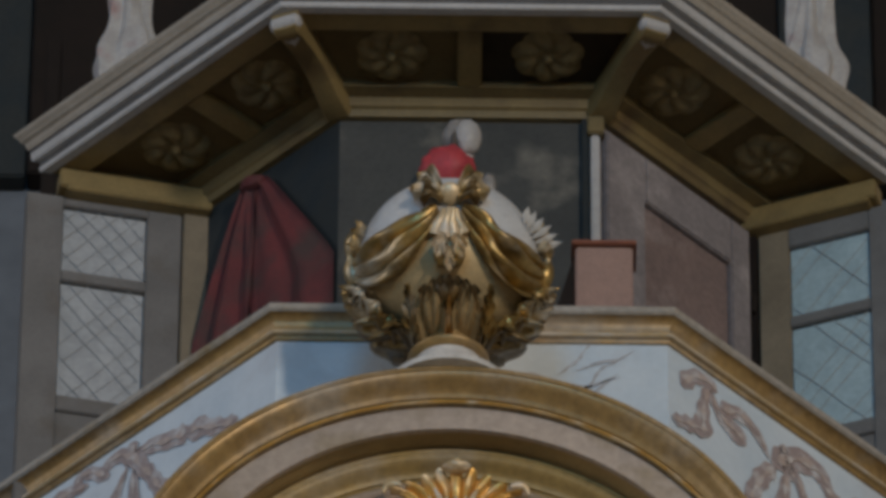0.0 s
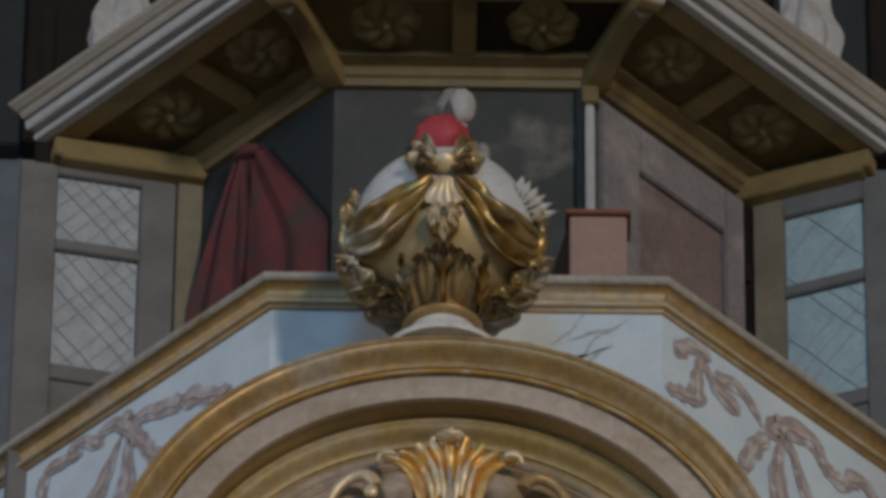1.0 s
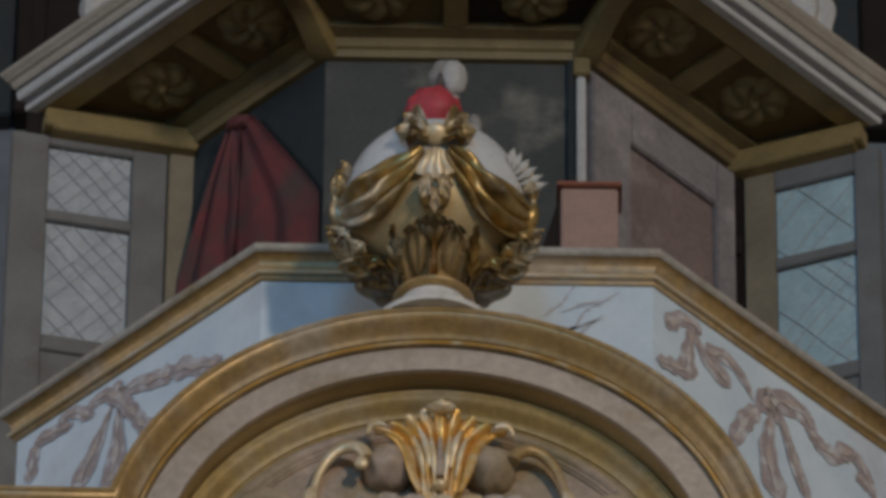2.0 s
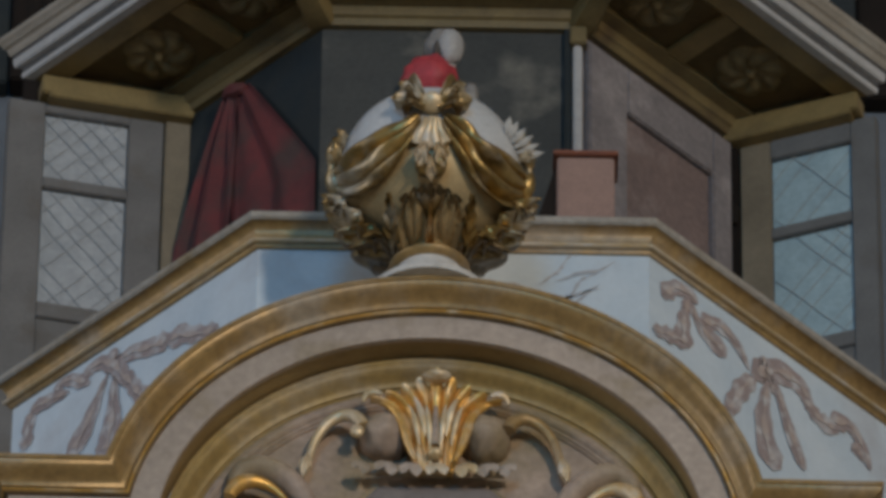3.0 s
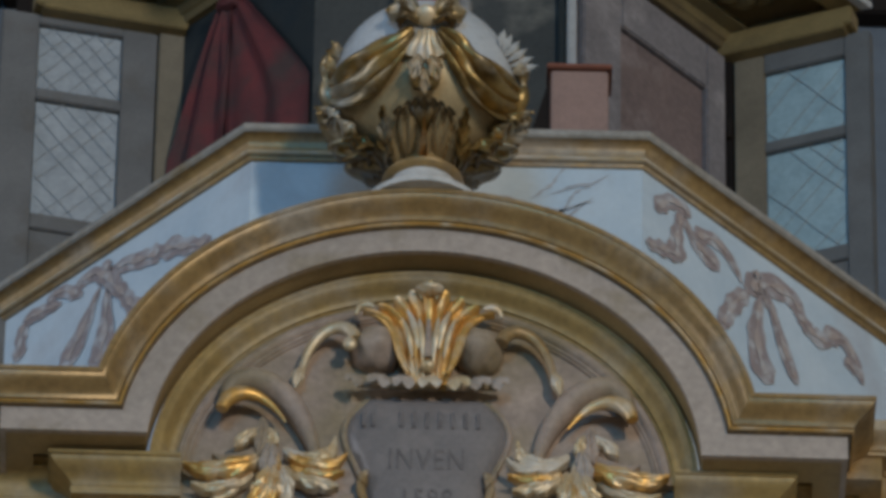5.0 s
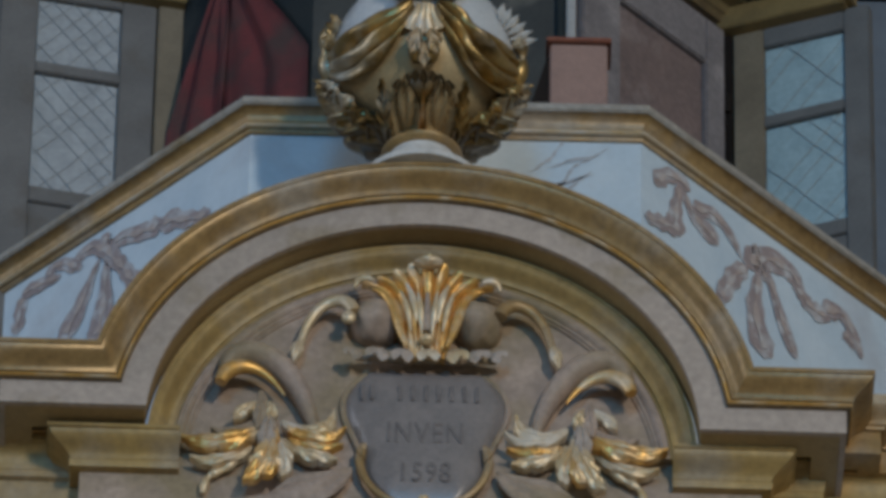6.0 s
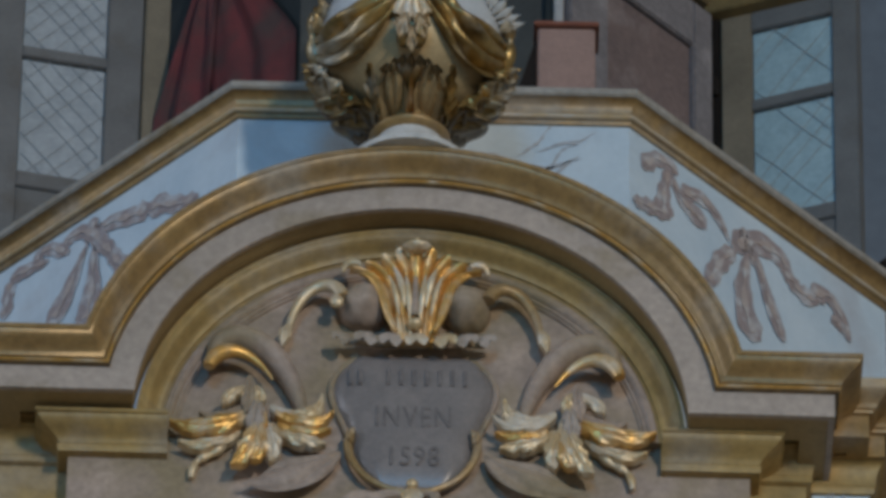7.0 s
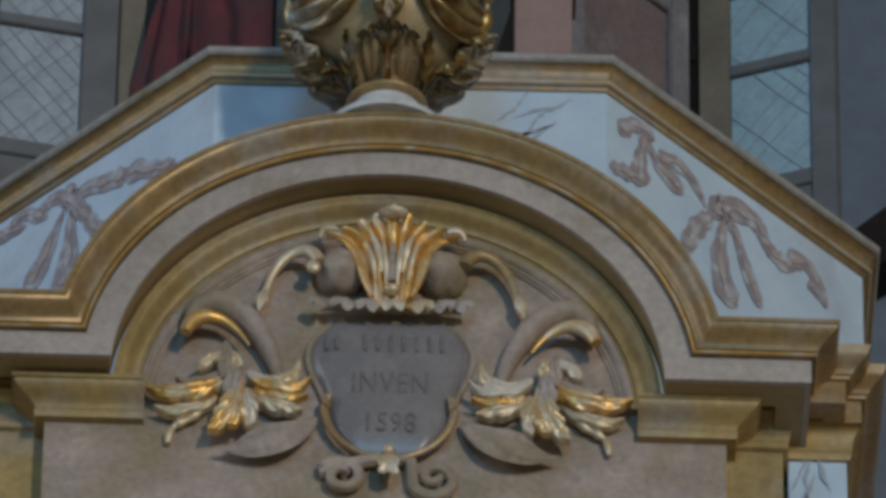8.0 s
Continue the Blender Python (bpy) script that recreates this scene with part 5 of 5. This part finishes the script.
# lettering on the shield
def lettering(text, z, size, squeeze, parent):
    cu = bpy.data.curves.new("lettering", "FONT")
    cu.body, cu.size, cu.align_x, cu.align_y, cu.extrude = text, size, "CENTER", "CENTER", 0.0006
    cu.space_character = 1.12
    tmp = bpy.data.objects.new("lettering", cu)
    scene.collection.objects.link(tmp)
    bpy.context.view_layer.update()
    me = bpy.data.meshes.new_from_object(tmp.evaluated_get(bpy.context.evaluated_depsgraph_get()))
    bpy.data.objects.remove(tmp)
    bm = bmesh.new()
    bm.from_mesh(me)
    bmesh.ops.transform(bm, matrix=Matrix.Translation((CXX, TY - 0.0395, z)) @ Matrix.Rotation(radians(90), 4, "X") @ Matrix.Diagonal((squeeze, 1, 1, 1)), verts=bm.verts)
    return part("lettering", bm, INK, parent, "faded dark painted letters", smooth=False)


lettering("INVEN", 16.469, 0.085, 0.66, shield)
lettering("1598", 16.354, 0.078, 0.72, shield)
# a name, kept as plain bars
for x0, x1 in [(-0.146, -0.138), (-0.124, -0.116)] + [(-0.062 + 0.029 * k, -0.053 + 0.029 * k) for k in range(7)]:
    bm = bmesh.new(); box(bm, CXX + x0, CXX + x1, TY - 0.0402, TY - 0.0385, 16.566, 16.612)
    part("lettering_bar", bm, INK, shield, "faded dark painted bar")

# ---- garlands and veins painted on the parapet ----
def on_panel(a, d, n):
    a, d, n = Vector((a[0], a[1], 0)), Vector((*d, 0)).normalized(), Vector((*n, 0)).normalized()
    return lambda u, z, lift=0.0025: a + d * u + Vector((0, 0, z)) + n * lift


def painted_strip(bm, place, pts, widths):
    """A flat painted strip through pts (u, z) with a width at each."""
    rows = []
    for i, (u, z) in enumerate(pts):
        u0, z0 = pts[max(i - 1, 0)]
        u1, z1 = pts[min(i + 1, len(pts) - 1)]
        l = math.hypot(u1 - u0, z1 - z0) or 1
        nx, nz = -(z1 - z0) / l, (u1 - u0) / l
        w = widths[i] / 2 * (1 + 0.30 * noise.noise(Vector((u * 24, z * 24, 1.7))))
        rows.append([bm.verts.new(place(u + nx * s * w, z + nz * s * w)) for s in (-1, -0.3, 0.3, 1)])
    for a, b in zip(rows, rows[1:]):
        for k in range(3):
            bm.faces.new((a[k], a[k + 1], b[k + 1], b[k]))


def stroke(c, w0, w1, lumps=0.0, n=36):
    """A brush stroke: a Bezier (u, z) on a panel and its width along the run."""
    return bez(*c, n=n), [(w0 + (w1 - w0) * (i / n) ** 1.3) * (1 - lumps * 0.55 * abs(math.cos(3.3 * math.pi * i / n))) * min(1.0, 0.35 + 5 * i / n, 0.35 + 5 * (1 - i / n)) for i in range(n + 1)]


def garland(place, strokes):
    for k, (pts, w) in enumerate(strokes):
        bm = bmesh.new()
        painted_strip(bm, lambda u, z: place(u, z, 0.0025 + 0.0006 * (k % 3)), pts, [1.42 * q for q in w])
        part("painted_garland", bm, GARLAND, par, "brown-rose painted garland", smooth=False)
        bm = bmesh.new()
        painted_strip(bm, lambda u, z: place(u, z, 0.0048 + 0.0006 * (k % 3)), pts[3:-3], [q * 0.60 * (0.6 + 0.4 * math.sin(0.45 * i)) for i, q in enumerate(w[3:-3])])
        part("garland_highlight", bm, GARLAND_LIGHT, par, "pale painted highlight", smooth=False)


def veins(place, u0, u1, z0, z1, count, seed, lean=(-0.4, 0.9), steps=14):
    rnd = random.Random(seed)
    for k in range(count):
        u, z, a = rnd.uniform(u0, u1), rnd.uniform(z0, z1), rnd.uniform(*lean)
        pts = []
        for i in range(steps):
            pts.append((u, z))
            a += rnd.uniform(-0.3, 0.3)
            u, z = u + 0.012 * math.cos(a), z + 0.012 * math.sin(a)
        bm = bmesh.new()
        painted_strip(bm, place, pts, [rnd.uniform(0.003, 0.012) * math.sin(math.pi * (i + 0.5) / steps) for i in range(steps)])
        part("painted_vein", bm, VEIN, par, "grey painted marble vein", smooth=False)


right = on_panel(PAR[3], (1, 1), (1, -1))
left = on_panel(PAR[2], (-1, 1), (-1, -1))
front = on_panel(PAR[2], (1, 0), (0, -1))
garland(right, [
    stroke(((0.048, 17.516), (0.071, 17.588), (0.139, 17.603), (0.161, 17.569)), 0.040, 0.030, 0.4),
    stroke(((0.133, 17.572), (0.121, 17.511), (0.106, 17.465), (0.121, 17.407)), 0.022, 0.062, 0.3),
    stroke(((0.009, 17.398), (0.044, 17.396), (0.086, 17.424), (0.129, 17.420)), 0.030, 0.050, 0.5),
    stroke(((0.145, 17.562), (0.160, 17.501), (0.199, 17.487), (0.265, 17.484)), 0.022, 0.066, 0.3),
    stroke(((0.176, 17.518), (0.219, 17.564), (0.290, 17.575), (0.340, 17.479)), 0.040, 0.020, 0.3),
    stroke(((0.363, 17.462), (0.320, 17.430), (0.288, 17.353), (0.264, 17.295)), 0.030, 0.052, 0.3),
    stroke(((0.355, 17.468), (0.423, 17.547), (0.507, 17.584), (0.557, 17.509)), 0.054, 0.048, 0.3),
    stroke(((0.521, 17.507), (0.581, 17.507), (0.560, 17.458), (0.652, 17.492)), 0.034, 0.054, 0.5),
    stroke(((0.620, 17.482), (0.701, 17.584), (0.731, 17.496), (0.762, 17.434)), 0.040, 0.030, 0.4),
    stroke(((0.699, 17.476), (0.719, 17.467), (0.727, 17.458), (0.742, 17.450)), 0.036, 0.020, 0.4),
    stroke(((0.407, 17.487), (0.386, 17.381), (0.373, 17.302), (0.434, 17.225)), 0.022, 0.082, 0.2),
    stroke(((0.430, 17.502), (0.464, 17.414), (0.491, 17.342), (0.529, 17.286)), 0.022, 0.044, 0.1),
    stroke(((0.396, 17.558), (0.387, 17.524), (0.399, 17.496), (0.434, 17.465)), 0.020, 0.044, 0.2)])
garland(left, [
    stroke(((0.123, 17.452), (0.183, 17.442), (0.223, 17.502), (0.294, 17.511)), 0.036, 0.056, 0.4),
    stroke(((0.284, 17.522), (0.335, 17.500), (0.375, 17.546), (0.459, 17.551)), 0.050, 0.036, 0.4),
    stroke(((0.460, 17.573), (0.491, 17.581), (0.465, 17.522), (0.416, 17.453)), 0.040, 0.030, 0.2),
    stroke(((0.465, 17.530), (0.510, 17.593), (0.552, 17.590), (0.577, 17.562)), 0.036, 0.028, 0.3),
    stroke(((0.557, 17.535), (0.613, 17.587), (0.661, 17.620), (0.669, 17.564)), 0.030, 0.034, 0.4),
    stroke(((0.626, 17.553), (0.680, 17.553), (0.720, 17.581), (0.757, 17.564)), 0.024, 0.040, 0.4),
    stroke(((0.746, 17.564), (0.775, 17.539), (0.753, 17.490), (0.782, 17.461)), 0.030, 0.044, 0.4),
    stroke(((0.492, 17.528), (0.531, 17.470), (0.546, 17.401), (0.615, 17.339)), 0.016, 0.074, 0.2),
    stroke(((0.472, 17.509), (0.468, 17.424), (0.467, 17.335), (0.494, 17.267)), 0.016, 0.076, 0.2),
    stroke(((0.445, 17.499), (0.401, 17.444), (0.395, 17.398), (0.344, 17.356)), 0.030, 0.046, 0.4)])
veins(front, 0.58, 0.70, 17.42, 17.55, 9, 5, (-0.25, 0.45))
veins(front, 0.20, 0.30, 17.44, 17.56, 6, 3, (-0.9, -0.3))
veins(lambda u, z, lift=0.0025: Vector((0.90 + u, 0.2335, z)), 0.03, 0.11, 16.24, 16.40, 9, 8, (-1.9, -1.2), 9)
